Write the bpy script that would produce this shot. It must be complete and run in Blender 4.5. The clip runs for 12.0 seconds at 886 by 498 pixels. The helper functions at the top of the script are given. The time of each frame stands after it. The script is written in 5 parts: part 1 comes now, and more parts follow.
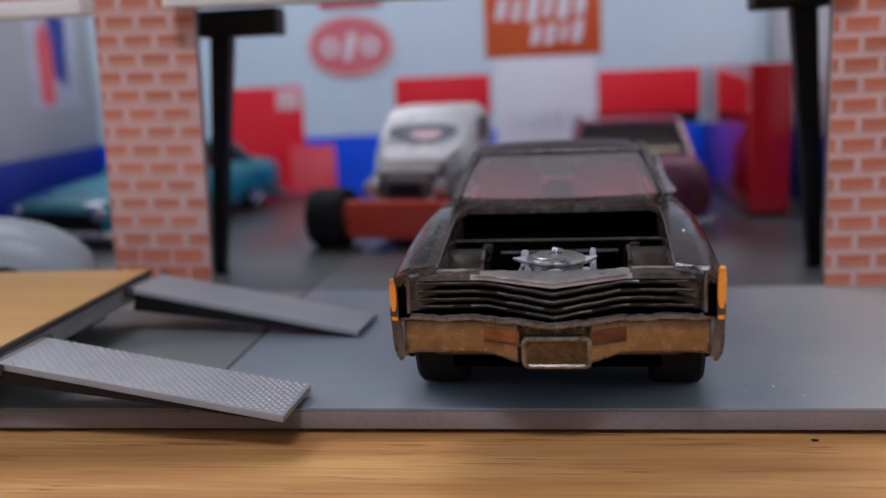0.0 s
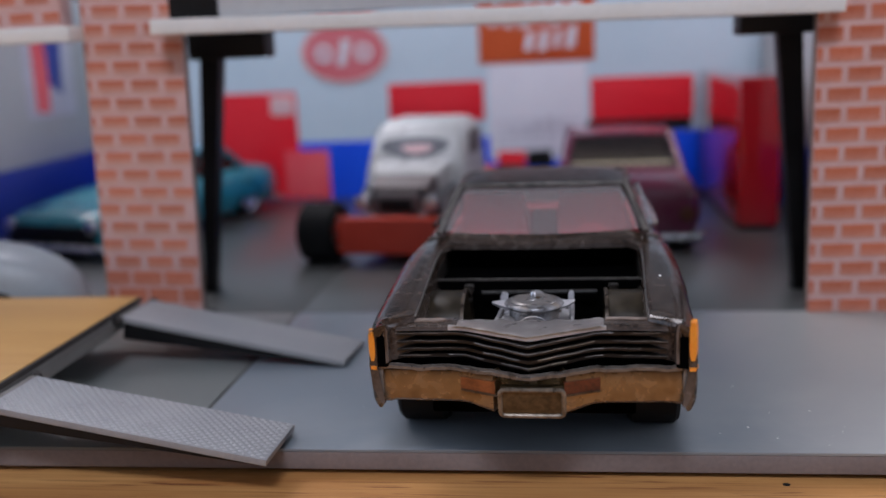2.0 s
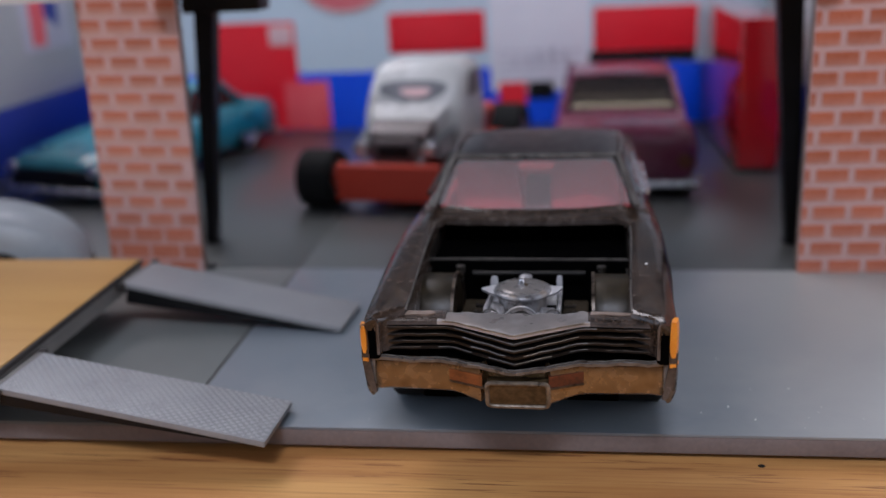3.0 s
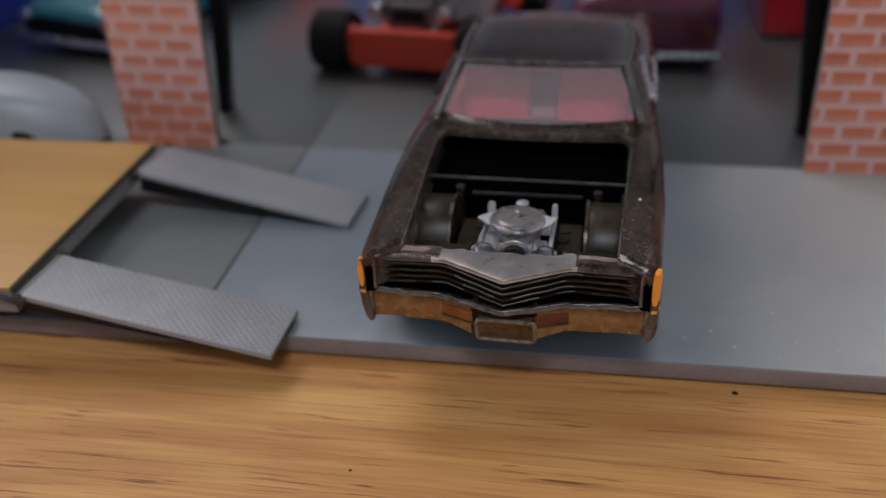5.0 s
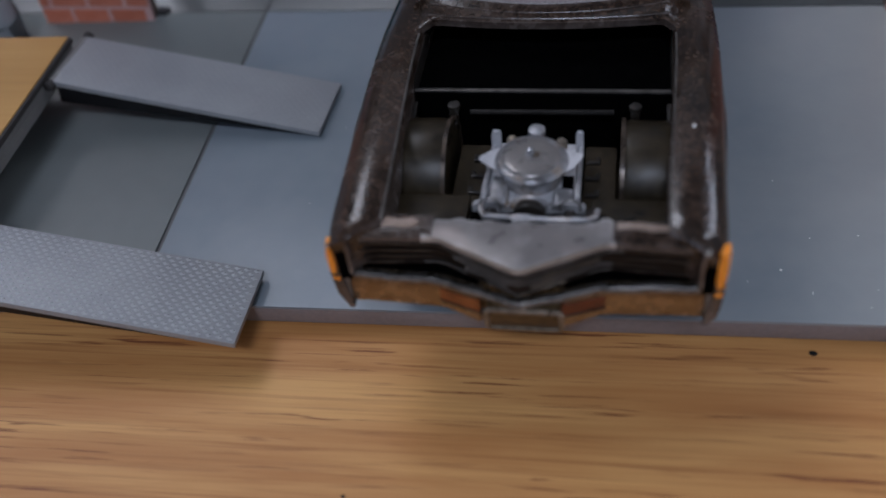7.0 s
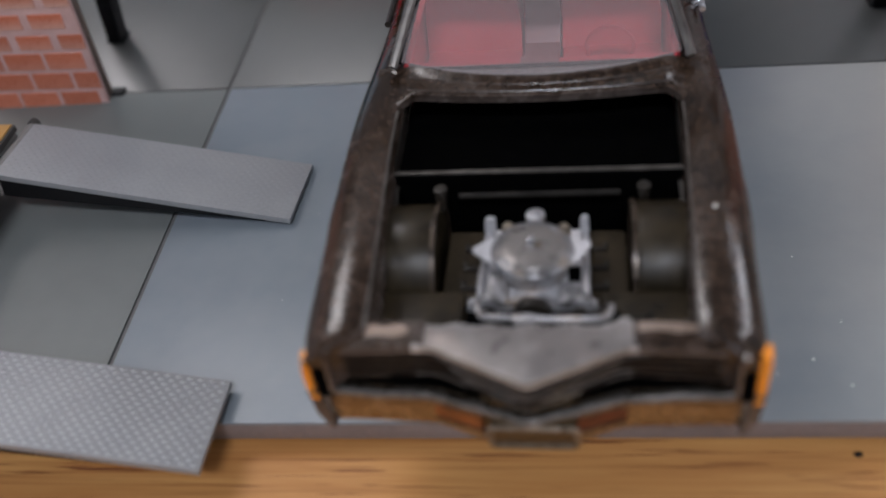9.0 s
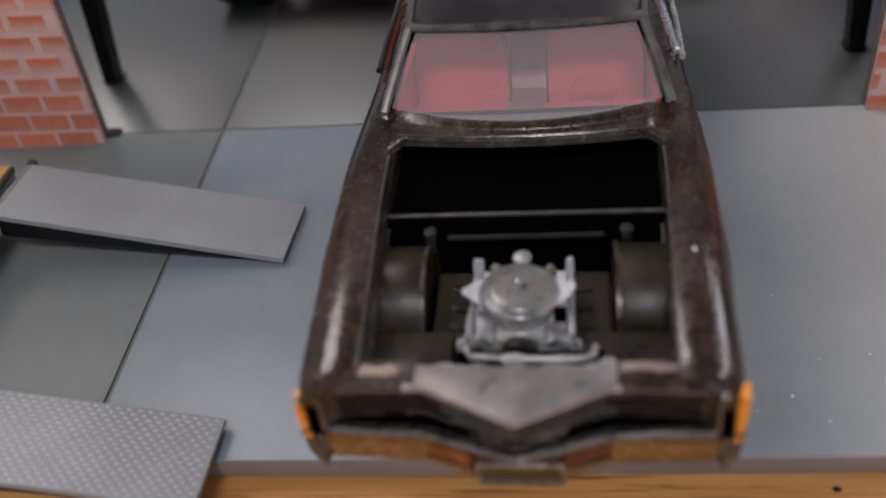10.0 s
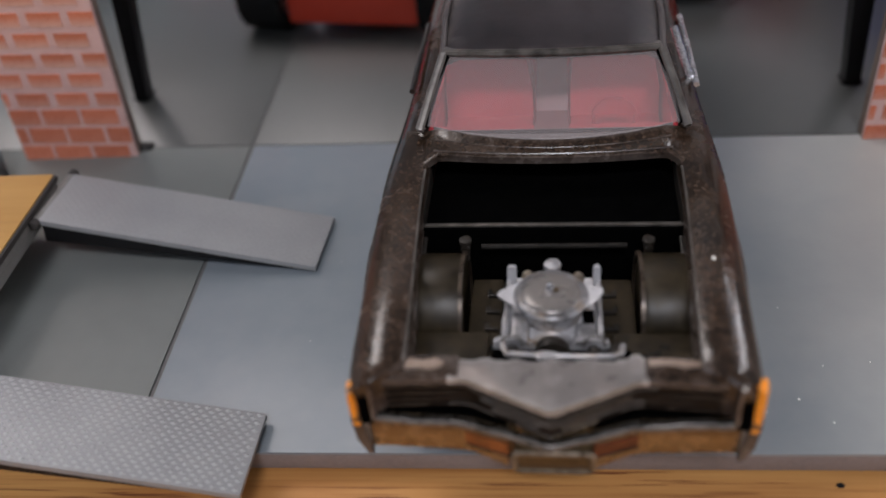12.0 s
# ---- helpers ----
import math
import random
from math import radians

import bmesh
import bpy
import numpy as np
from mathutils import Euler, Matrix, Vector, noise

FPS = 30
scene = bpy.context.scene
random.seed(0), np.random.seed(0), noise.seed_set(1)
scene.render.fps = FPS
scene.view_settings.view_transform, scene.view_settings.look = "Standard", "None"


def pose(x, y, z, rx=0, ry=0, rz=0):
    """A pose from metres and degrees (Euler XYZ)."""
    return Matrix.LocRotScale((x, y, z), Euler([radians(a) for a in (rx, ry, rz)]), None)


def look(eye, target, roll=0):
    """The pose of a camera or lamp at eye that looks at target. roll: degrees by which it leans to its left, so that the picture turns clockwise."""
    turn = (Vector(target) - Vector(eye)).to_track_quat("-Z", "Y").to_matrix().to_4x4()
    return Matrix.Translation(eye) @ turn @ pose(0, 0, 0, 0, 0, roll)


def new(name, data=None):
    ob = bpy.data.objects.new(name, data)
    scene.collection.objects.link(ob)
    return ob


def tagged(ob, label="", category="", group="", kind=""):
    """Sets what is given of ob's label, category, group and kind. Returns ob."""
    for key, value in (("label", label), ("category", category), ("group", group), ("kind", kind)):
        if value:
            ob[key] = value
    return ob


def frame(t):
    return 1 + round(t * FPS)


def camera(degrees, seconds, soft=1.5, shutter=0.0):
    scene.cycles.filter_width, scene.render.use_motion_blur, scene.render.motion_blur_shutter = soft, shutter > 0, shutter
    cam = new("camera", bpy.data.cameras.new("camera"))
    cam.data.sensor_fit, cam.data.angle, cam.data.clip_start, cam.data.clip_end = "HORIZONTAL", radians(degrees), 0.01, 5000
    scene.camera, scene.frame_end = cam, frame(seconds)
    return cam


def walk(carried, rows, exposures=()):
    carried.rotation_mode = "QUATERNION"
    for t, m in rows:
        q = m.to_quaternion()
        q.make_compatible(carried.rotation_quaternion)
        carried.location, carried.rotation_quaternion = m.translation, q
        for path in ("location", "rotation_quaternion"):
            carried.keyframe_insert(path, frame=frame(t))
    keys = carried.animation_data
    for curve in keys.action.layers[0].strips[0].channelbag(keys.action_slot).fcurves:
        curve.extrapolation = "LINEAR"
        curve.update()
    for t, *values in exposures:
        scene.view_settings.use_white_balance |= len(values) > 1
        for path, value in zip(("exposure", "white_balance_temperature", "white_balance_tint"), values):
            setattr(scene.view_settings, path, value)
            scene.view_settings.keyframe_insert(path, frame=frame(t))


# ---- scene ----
# All sizes below are in millimetres; K turns them into metres.
K = 0.001


def V(x, y, z):
    return Vector((x * K, y * K, z * K))


cam = camera(51.62, 12.0, soft=1.5)
cam.data.dof.use_dof = True
cam.data.dof.focus_distance = 90 * K
cam.data.dof.aperture_fstop = 19.0
PATH = [
    (0, (11.23, 5.85, 34.08), (7.64, 35.05, 28.22), -2.58),
    (0.5, (11.19, 5.72, 33.86), (7.62, 34.92, 28.00), -2.50),
    (1, (11.40, 5.65, 34.74), (7.90, 34.87, 28.90), -2.47),
    (1.5, (12.40, 5.73, 36.78), (8.78, 34.90, 30.76), -2.50),
    (2, (13.81, 6.09, 40.65), (10.14, 35.16, 34.21), -2.65),
    (2.5, (15.53, 6.77, 46.38), (11.69, 35.41, 38.33), -2.84),
    (2.7, (15.60, 6.66, 47.67), (11.73, 35.11, 38.98), -2.81),
    (4.3, (17.95, 10.77, 62.19), (13.40, 37.46, 49.28), -3.00),
    (4.5, (17.64, 10.10, 62.42), (13.03, 36.61, 49.15), -2.38),
    (5, (19.33, 11.25, 64.41), (14.61, 36.38, 48.72), -2.66),
    (5.5, (18.72, 9.91, 68.18), (14.16, 33.52, 50.24), -3.78),
    (6, (20.23, 9.62, 72.72), (15.42, 31.47, 52.74), -6.98),
    (6.5, (20.23, 22.49, 77.32), (15.40, 43.60, 56.56), -7.72),
    (7, (16.60, 40.86, 65.04), (11.76, 61.02, 43.35), -8.73),
    (7.2, (16.30, 44.69, 62.72), (11.61, 64.82, 40.98), -8.69),
    (8.8, (15.19, 50.85, 58.15), (10.98, 72.15, 37.45), -9.17),
    (9, (13.98, 49.48, 60.71), (9.95, 71.12, 40.32), -8.92),
    (9.5, (13.49, 48.02, 63.20), (9.69, 70.18, 43.33), -8.47),
    (10, (14.29, 48.37, 62.80), (10.63, 70.73, 43.13), -8.15),
    (10.5, (13.62, 47.15, 62.77), (10.02, 69.63, 43.24), -7.72),
    (11, (11.78, 44.88, 63.10), (8.33, 67.43, 43.62), -7.17),
    (11.5, (10.08, 42.53, 63.94), (6.77, 65.26, 44.64), -6.68),
    (12, (10.49, 42.64, 65.46), (7.38, 65.64, 46.45), -6.06),
]
walk(cam, [(t, look(V(*eye), V(*target), roll)) for t, eye, target, roll in PATH],
     [(0, -0.29, 6050, 20), (2.7, -0.35, 6050, 20), (4.5, -0.5, 6120, 19), (5.0, -0.58, 6350, 18), (5.5, -0.56, 6000, 15), (6.0, -0.58, 5700, 13), (6.6, -0.79, 5650, 15), (7.2, -0.79, 5620, 17), (8.8, -0.3, 6150, 16), (9.5, -0.26, 6550, 18), (12, -0.2, 6600, 18)])

# ---- light: unseen windows and ceiling lamps of the room, with two added fills ----
world = bpy.data.worlds.new("room_air")
world.use_nodes = True
scene.world = world
world.node_tree.nodes["Background"].inputs["Color"].default_value = (0.55, 0.62, 0.75, 1)
world.node_tree.nodes["Background"].inputs["Strength"].default_value = 0.015


def area(name, eye, target, w, h, power, colour):
    lamp = bpy.data.lights.new(name, "AREA")
    lamp.shape, lamp.size, lamp.size_y = "RECTANGLE", w * K, h * K
    lamp.energy, lamp.color = power, colour
    ob = new(name, lamp)
    ob.matrix_world = look(V(*eye), V(*target))
    return ob


area("window_light_rear", (-1480, 700, 700), (0, 700, 400), 1000, 1000, 8, (0.70, 0.85, 1.0))
area("window_light_front", (-1480, -500, 700), (0, 0, 300), 900, 1000, 4.5, (0.72, 0.86, 1.0))
# Added fill for front faces and the back wall; no window known here.
area("fill_light_south", (150, -1130, 1120), (50, 100, 0), 1200, 900, 4.2, (0.78, 0.89, 1.0))
area("window_light_east", (1680, 50, 650), (0, 50, 200), 1500, 900, 12, (0.90, 0.95, 1.0))
# Weak added fill; no window known on this side.
area("fill_light_north", (-700, 1880, 1050), (0, 100, 0), 1100, 1100, 0.5, (0.76, 0.88, 1.0))
area("ceiling_lamp_light_front", (40, -1050, 1600), (0, 150, 0), 460, 220, 21, (0.90, 0.95, 1.0))
area("ceiling_lamp_light_rear", (1200, 1600, 1610), (50, 110, 0), 900, 600, 17, (0.95, 0.97, 1.0))
area("ceiling_lamp_light", (-700, 700, 1620), (0, 130, 0), 1050, 1050, 32, (1.0, 0.97, 0.93))


# ---- materials ----
def mat(name, base, other=None, rough=0.5, rough_span=0.1, metal=0.0, scale=1.0, fine=8.0, mix=0.5, bump=0.0, bump_scale=None, spread=0.12,
        stretch=(1, 1, 1), speck=None, speck_level=0.68, speck_scale=0.6, speck_soft=0.05, coat=0.0, spec=0.5, wear=None, per_object=0.0):
    """Two scales of noise between two colours, with its own relief and gloss. scale, fine: features per millimetre."""
    m = bpy.data.materials.new(name)
    m.use_nodes = True
    nt = m.node_tree
    n, lk = nt.nodes, nt.links
    b = n["Principled BSDF"]
    tc = n.new("ShaderNodeTexCoord")
    mp = n.new("ShaderNodeMapping")
    mp.inputs["Scale"].default_value = [q / K for q in stretch]
    lk.new(tc.outputs["Object"], mp.inputs["Vector"])

    def noise_tex(sc, detail=3.0, dist=0.0):
        t = n.new("ShaderNodeTexNoise")
        t.inputs["Scale"].default_value, t.inputs["Detail"].default_value, t.inputs["Distortion"].default_value = sc, detail, dist
        lk.new(mp.outputs["Vector"], t.inputs["Vector"])
        return t.outputs["Fac"]

    big, small = noise_tex(scale), noise_tex(fine, 4.0)
    av = n.new("ShaderNodeMath")
    av.operation = "MULTIPLY_ADD"
    av.inputs[1].default_value = 0.45
    lk.new(small, av.inputs[0])
    half = n.new("ShaderNodeMath")
    half.operation = "MULTIPLY"
    half.inputs[1].default_value = 0.55
    lk.new(big, half.inputs[0])
    lk.new(half.outputs[0], av.inputs[2])
    ramp = n.new("ShaderNodeMapRange")
    ramp.inputs["From Min"].default_value, ramp.inputs["From Max"].default_value = 0.5 - spread, 0.5 + spread
    lk.new(av.outputs[0], ramp.inputs["Value"])
    other = other or [min(1.0, c * 1.25 + 0.01) for c in base]

    def blend(fac, a, c2):
        mx = n.new("ShaderNodeMix")
        mx.data_type = "RGBA"
        if isinstance(fac, float):
            mx.inputs["Factor"].default_value = fac
        else:
            lk.new(fac, mx.inputs["Factor"])
        for sock, val in ((mx.inputs["A"], a), (mx.inputs["B"], c2)):
            if isinstance(val, (tuple, list)):
                sock.default_value = (*val[:3], 1)
            else:
                lk.new(val, sock)
        return mx.outputs["Result"]

    colour = blend(ramp.outputs[0], base, other)
    if speck:
        sp = noise_tex(speck_scale, 5.0, 0.4)
        mr = n.new("ShaderNodeMapRange")
        mr.inputs["From Min"].default_value, mr.inputs["From Max"].default_value = speck_level - speck_soft, speck_level + speck_soft
        lk.new(sp, mr.inputs["Value"])
        colour = blend(mr.outputs[0], colour, speck)
    if wear:
        geo = n.new("ShaderNodeNewGeometry")
        wr = n.new("ShaderNodeMapRange")
        wr.inputs["From Min"].default_value, wr.inputs["From Max"].default_value = 0.54, 0.66
        add = n.new("ShaderNodeMath")
        add.operation = "MULTIPLY_ADD"
        add.inputs[1].default_value, add.inputs[2].default_value = 0.12, -0.06
        lk.new(small, add.inputs[0])
        tot = n.new("ShaderNodeMath")
        lk.new(geo.outputs["Pointiness"], tot.inputs[0])
        lk.new(add.outputs[0], tot.inputs[1])
        lk.new(tot.outputs[0], wr.inputs["Value"])
        colour = blend(wr.outputs[0], colour, wear)
    if per_object:
        oi = n.new("ShaderNodeObjectInfo")
        hs = n.new("ShaderNodeHueSaturation")
        vr = n.new("ShaderNodeMapRange")
        vr.inputs["To Min"].default_value, vr.inputs["To Max"].default_value = 1 - per_object, 1 + per_object
        lk.new(oi.outputs["Random"], vr.inputs["Value"])
        lk.new(vr.outputs[0], hs.inputs["Value"])
        lk.new(colour, hs.inputs["Color"])
        colour = hs.outputs["Color"]
    lk.new(colour, b.inputs["Base Color"])
    rr = n.new("ShaderNodeMapRange")
    rr.inputs["To Min"].default_value, rr.inputs["To Max"].default_value = max(0.03, rough - rough_span), min(1.0, rough + rough_span)
    lk.new(av.outputs[0], rr.inputs["Value"])
    rr.inputs["From Min"].default_value, rr.inputs["From Max"].default_value = 0.35, 0.65
    lk.new(rr.outputs[0], b.inputs["Roughness"])
    b.inputs["Metallic"].default_value = metal
    b.inputs["Coat Weight"].default_value = coat
    b.inputs["Specular IOR Level"].default_value = spec
    if bump:
        bp = n.new("ShaderNodeBump")
        bp.inputs["Strength"].default_value = 1.0
        bp.inputs["Distance"].default_value = bump * K
        lk.new(noise_tex(bump_scale or fine, 4.0), bp.inputs["Height"])
        lk.new(bp.outputs["Normal"], b.inputs["Normal"])
    return m


def glass(name, tint, haze=0.12, ior=1.3):
    """A thin clear pane: see-through, little gloss, diffuse haze for dust and painted reflections."""
    m = bpy.data.materials.new(name)
    m.use_nodes = True
    n, lk = m.node_tree.nodes, m.node_tree.links
    out = n["Material Output"]
    n.remove(n["Principled BSDF"])
    clear, shine, dust = n.new("ShaderNodeBsdfTransparent"), n.new("ShaderNodeBsdfGlossy"), n.new("ShaderNodeBsdfDiffuse")
    clear.inputs["Color"].default_value = (*tint, 1)
    shine.inputs["Roughness"].default_value = 0.12
    dust.inputs["Color"].default_value = (0.58, 0.50, 0.49, 1)
    fr = n.new("ShaderNodeFresnel")
    fr.inputs["IOR"].default_value = ior
    m1, m2 = n.new("ShaderNodeMixShader"), n.new("ShaderNodeMixShader")
    m1.inputs[0].default_value = haze
    lk.new(clear.outputs[0], m1.inputs[1])
    lk.new(dust.outputs[0], m1.inputs[2])
    lk.new(fr.outputs[0], m2.inputs[0])
    lk.new(m1.outputs[0], m2.inputs[1])
    lk.new(shine.outputs[0], m2.inputs[2])
    lk.new(m2.outputs[0], out.inputs["Surface"])
    return m


def wood_mat(name, light, mid, dark, rough=0.4, spec=0.5, along=0.03, across=0.55, streak=0.62):
    """Long grain along x: broad bands, fine fibres and short dark pores."""
    m = bpy.data.materials.new(name)
    m.use_nodes = True
    n, lk = m.node_tree.nodes, m.node_tree.links
    b = n["Principled BSDF"]
    tc = n.new("ShaderNodeTexCoord")

    def layer(sx, sy, detail, dist=0.0, shift=0.0):
        mp = n.new("ShaderNodeMapping")
        mp.inputs["Scale"].default_value = (sx / K, sy / K, sy / K)
        mp.inputs["Location"].default_value = (shift, shift, 0)
        lk.new(tc.outputs["Object"], mp.inputs["Vector"])
        t = n.new("ShaderNodeTexNoise")
        t.inputs["Scale"].default_value, t.inputs["Detail"].default_value, t.inputs["Distortion"].default_value = 1.0, detail, dist
        lk.new(mp.outputs["Vector"], t.inputs["Vector"])
        return t.outputs["Fac"]

    def span(v, lo, hi):
        mr = n.new("ShaderNodeMapRange")
        mr.inputs["From Min"].default_value, mr.inputs["From Max"].default_value = lo, hi
        lk.new(v, mr.inputs["Value"])
        return mr.outputs[0]

    def blend(fac, a, c2):
        mx = n.new("ShaderNodeMix")
        mx.data_type = "RGBA"
        lk.new(fac, mx.inputs["Factor"])
        for sock, val in ((mx.inputs["A"], a), (mx.inputs["B"], c2)):
            if isinstance(val, tuple):
                sock.default_value = (*val, 1)
            else:
                lk.new(val, sock)
        return mx.outputs["Result"]

    band = layer(along * 0.5, across * 0.28, 4.0, 0.5)
    fibre = layer(along, across * 3, 6.0, 0.2, 3.0)
    pore = layer(along * 2.0, across * 3.0, 3.0, 0.45, 7.0)
    patch = layer(along * 0.7, across * 0.6, 3.0, 0.3, 11.0)
    colour = blend(span(band, 0.32, 0.68), light, mid)
    tone = n.new("ShaderNodeMath")
    tone.operation = "MULTIPLY"
    lk.new(span(fibre, 0.42, 0.7), tone.inputs[0])
    tone.inputs[1].default_value = 0.55
    colour = blend(tone.outputs[0], colour, mid)
    mul = n.new("ShaderNodeMath")
    mul.operation = "MULTIPLY"
    lk.new(span(pore, streak - 0.03, streak + 0.05), mul.inputs[0])
    lk.new(span(patch, 0.44, 0.60), mul.inputs[1])
    vein = layer(along * 0.7, across * 2.0, 5.0, 0.7, 19.0)
    soft = n.new("ShaderNodeMath")
    soft.operation = "MULTIPLY"
    lk.new(span(vein, 0.54, 0.70), soft.inputs[0])
    soft.inputs[1].default_value = 0.6
    colour = blend(soft.outputs[0], colour, tuple(0.45 * d + 0.55 * q for d, q in zip(dark, mid)))
    colour = blend(mul.outputs[0], colour, dark)
    lk.new(colour, b.inputs["Base Color"])
    b.inputs["Specular IOR Level"].default_value = spec
    rr = n.new("ShaderNodeMapRange")
    rr.inputs["To Min"].default_value, rr.inputs["To Max"].default_value = rough - 0.08, rough + 0.12
    lk.new(fibre, rr.inputs["Value"])
    lk.new(rr.outputs[0], b.inputs["Roughness"])
    bp = n.new("ShaderNodeBump")
    bp.inputs["Strength"].default_value, bp.inputs["Distance"].default_value = 0.5, 0.05 * K
    lk.new(fibre, bp.inputs["Height"])
    lk.new(bp.outputs["Normal"], b.inputs["Normal"])
    return m


M_TABLE = wood_mat("table_oak", (0.655, 0.352, 0.118), (0.415, 0.175, 0.052), (0.195, 0.063, 0.025), rough=0.46, spec=0.24, along=0.05, across=0.78, streak=0.60)
M_DECK = wood_mat("deck_veneer", (0.55, 0.305, 0.092), (0.49, 0.26, 0.072), (0.36, 0.18, 0.055), rough=0.5, along=0.05, across=0.8, streak=0.75)
M_SLAB = mat("painted_concrete", (0.172, 0.198, 0.22), (0.215, 0.238, 0.254), rough=0.38, rough_span=0.05, scale=0.05, fine=0.4, spread=0.25, spec=0.4, bump=0.012, bump_scale=1.5,
             speck=(0.27, 0.285, 0.29), speck_level=0.66, speck_scale=0.04, speck_soft=0.12)
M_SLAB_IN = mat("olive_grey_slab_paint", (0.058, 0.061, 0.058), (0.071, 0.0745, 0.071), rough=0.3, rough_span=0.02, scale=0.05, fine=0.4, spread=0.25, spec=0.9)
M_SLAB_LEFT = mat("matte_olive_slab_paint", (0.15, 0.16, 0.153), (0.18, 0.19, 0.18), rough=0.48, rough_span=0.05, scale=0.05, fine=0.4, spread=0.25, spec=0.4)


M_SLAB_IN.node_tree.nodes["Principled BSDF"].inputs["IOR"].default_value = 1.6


def dirt_and_light_end(m, pale, x0, x1, axis="X", ragged=34, per_mm=0.05):
    """Ragged tint towards one end: bumper dirt, and slab dust with painted brightness."""
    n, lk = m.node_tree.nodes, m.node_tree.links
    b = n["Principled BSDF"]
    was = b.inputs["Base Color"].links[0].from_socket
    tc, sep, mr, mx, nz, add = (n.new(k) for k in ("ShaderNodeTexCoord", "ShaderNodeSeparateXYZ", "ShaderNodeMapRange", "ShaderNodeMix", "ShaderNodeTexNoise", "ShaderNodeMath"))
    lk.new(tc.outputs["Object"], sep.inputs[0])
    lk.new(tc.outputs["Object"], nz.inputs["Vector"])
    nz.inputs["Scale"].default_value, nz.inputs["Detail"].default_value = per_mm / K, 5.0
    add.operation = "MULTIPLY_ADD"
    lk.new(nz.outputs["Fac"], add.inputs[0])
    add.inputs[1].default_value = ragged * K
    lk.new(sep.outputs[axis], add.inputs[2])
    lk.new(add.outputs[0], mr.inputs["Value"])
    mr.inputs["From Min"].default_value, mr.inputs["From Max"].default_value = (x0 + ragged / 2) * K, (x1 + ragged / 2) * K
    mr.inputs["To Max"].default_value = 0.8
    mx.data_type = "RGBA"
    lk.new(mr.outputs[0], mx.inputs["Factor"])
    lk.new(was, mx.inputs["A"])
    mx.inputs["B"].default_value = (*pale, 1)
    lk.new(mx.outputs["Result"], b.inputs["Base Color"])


# Dust at the slab's right end, paled further for the brighter light there.
dirt_and_light_end(M_SLAB, (0.42, 0.405, 0.36), 18, 68)
M_BOARD = mat("base_board_edge", (0.185, 0.15, 0.14), (0.235, 0.19, 0.175), rough=0.6, scale=0.15, fine=2.0, bump=0.03)
M_GROOVE = mat("groove_dirt", (0.12, 0.115, 0.11), rough=0.85, scale=0.3, fine=3)
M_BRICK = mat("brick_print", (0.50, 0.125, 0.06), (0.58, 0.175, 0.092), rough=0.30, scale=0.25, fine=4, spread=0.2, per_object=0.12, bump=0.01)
M_PLATE_RIM = mat("tarnished_brass_edge", (0.075, 0.057, 0.038), (0.175, 0.14, 0.10), rough=0.33, metal=0.45, scale=0.4, fine=1.5, wear=(0.4, 0.34, 0.27))
M_PLATE_FACE = mat("dark_brass_plate", (0.06, 0.038, 0.017), (0.135, 0.09, 0.043), rough=0.4, metal=0.4, scale=0.5, fine=2.0, bump=0.02)
M_TRIM = mat("dirty_grey_trim", (0.022, 0.019, 0.016), (0.068, 0.059, 0.050), rough=0.36, metal=0.4, scale=0.15, fine=0.7, bump=0.008, bump_scale=0.9, wear=(0.22, 0.20, 0.18))
def glare_to_mortar(m, share, reach, upward=None):
    """Bricks pale towards their lower edge, more so up the pillar: painted-in gloss glare."""
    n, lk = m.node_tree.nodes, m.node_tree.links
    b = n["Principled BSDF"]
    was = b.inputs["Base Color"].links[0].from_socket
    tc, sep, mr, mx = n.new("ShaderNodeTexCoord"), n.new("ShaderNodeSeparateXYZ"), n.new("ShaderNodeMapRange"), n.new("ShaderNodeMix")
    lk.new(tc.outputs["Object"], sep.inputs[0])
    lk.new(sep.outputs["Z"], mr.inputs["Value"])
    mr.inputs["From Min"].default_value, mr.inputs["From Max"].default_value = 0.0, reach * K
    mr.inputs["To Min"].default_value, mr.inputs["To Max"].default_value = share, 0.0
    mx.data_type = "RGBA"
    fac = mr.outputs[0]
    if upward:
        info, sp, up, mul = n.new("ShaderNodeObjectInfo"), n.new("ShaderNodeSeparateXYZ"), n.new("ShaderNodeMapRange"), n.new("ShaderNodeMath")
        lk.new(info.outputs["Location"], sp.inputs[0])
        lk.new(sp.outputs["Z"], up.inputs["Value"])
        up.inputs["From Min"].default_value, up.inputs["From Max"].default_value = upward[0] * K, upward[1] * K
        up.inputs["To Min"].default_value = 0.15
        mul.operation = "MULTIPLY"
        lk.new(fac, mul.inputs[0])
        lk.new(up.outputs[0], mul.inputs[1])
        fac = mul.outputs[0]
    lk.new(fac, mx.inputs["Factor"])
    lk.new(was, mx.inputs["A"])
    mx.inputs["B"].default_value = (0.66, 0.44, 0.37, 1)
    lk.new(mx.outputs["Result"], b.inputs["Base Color"])


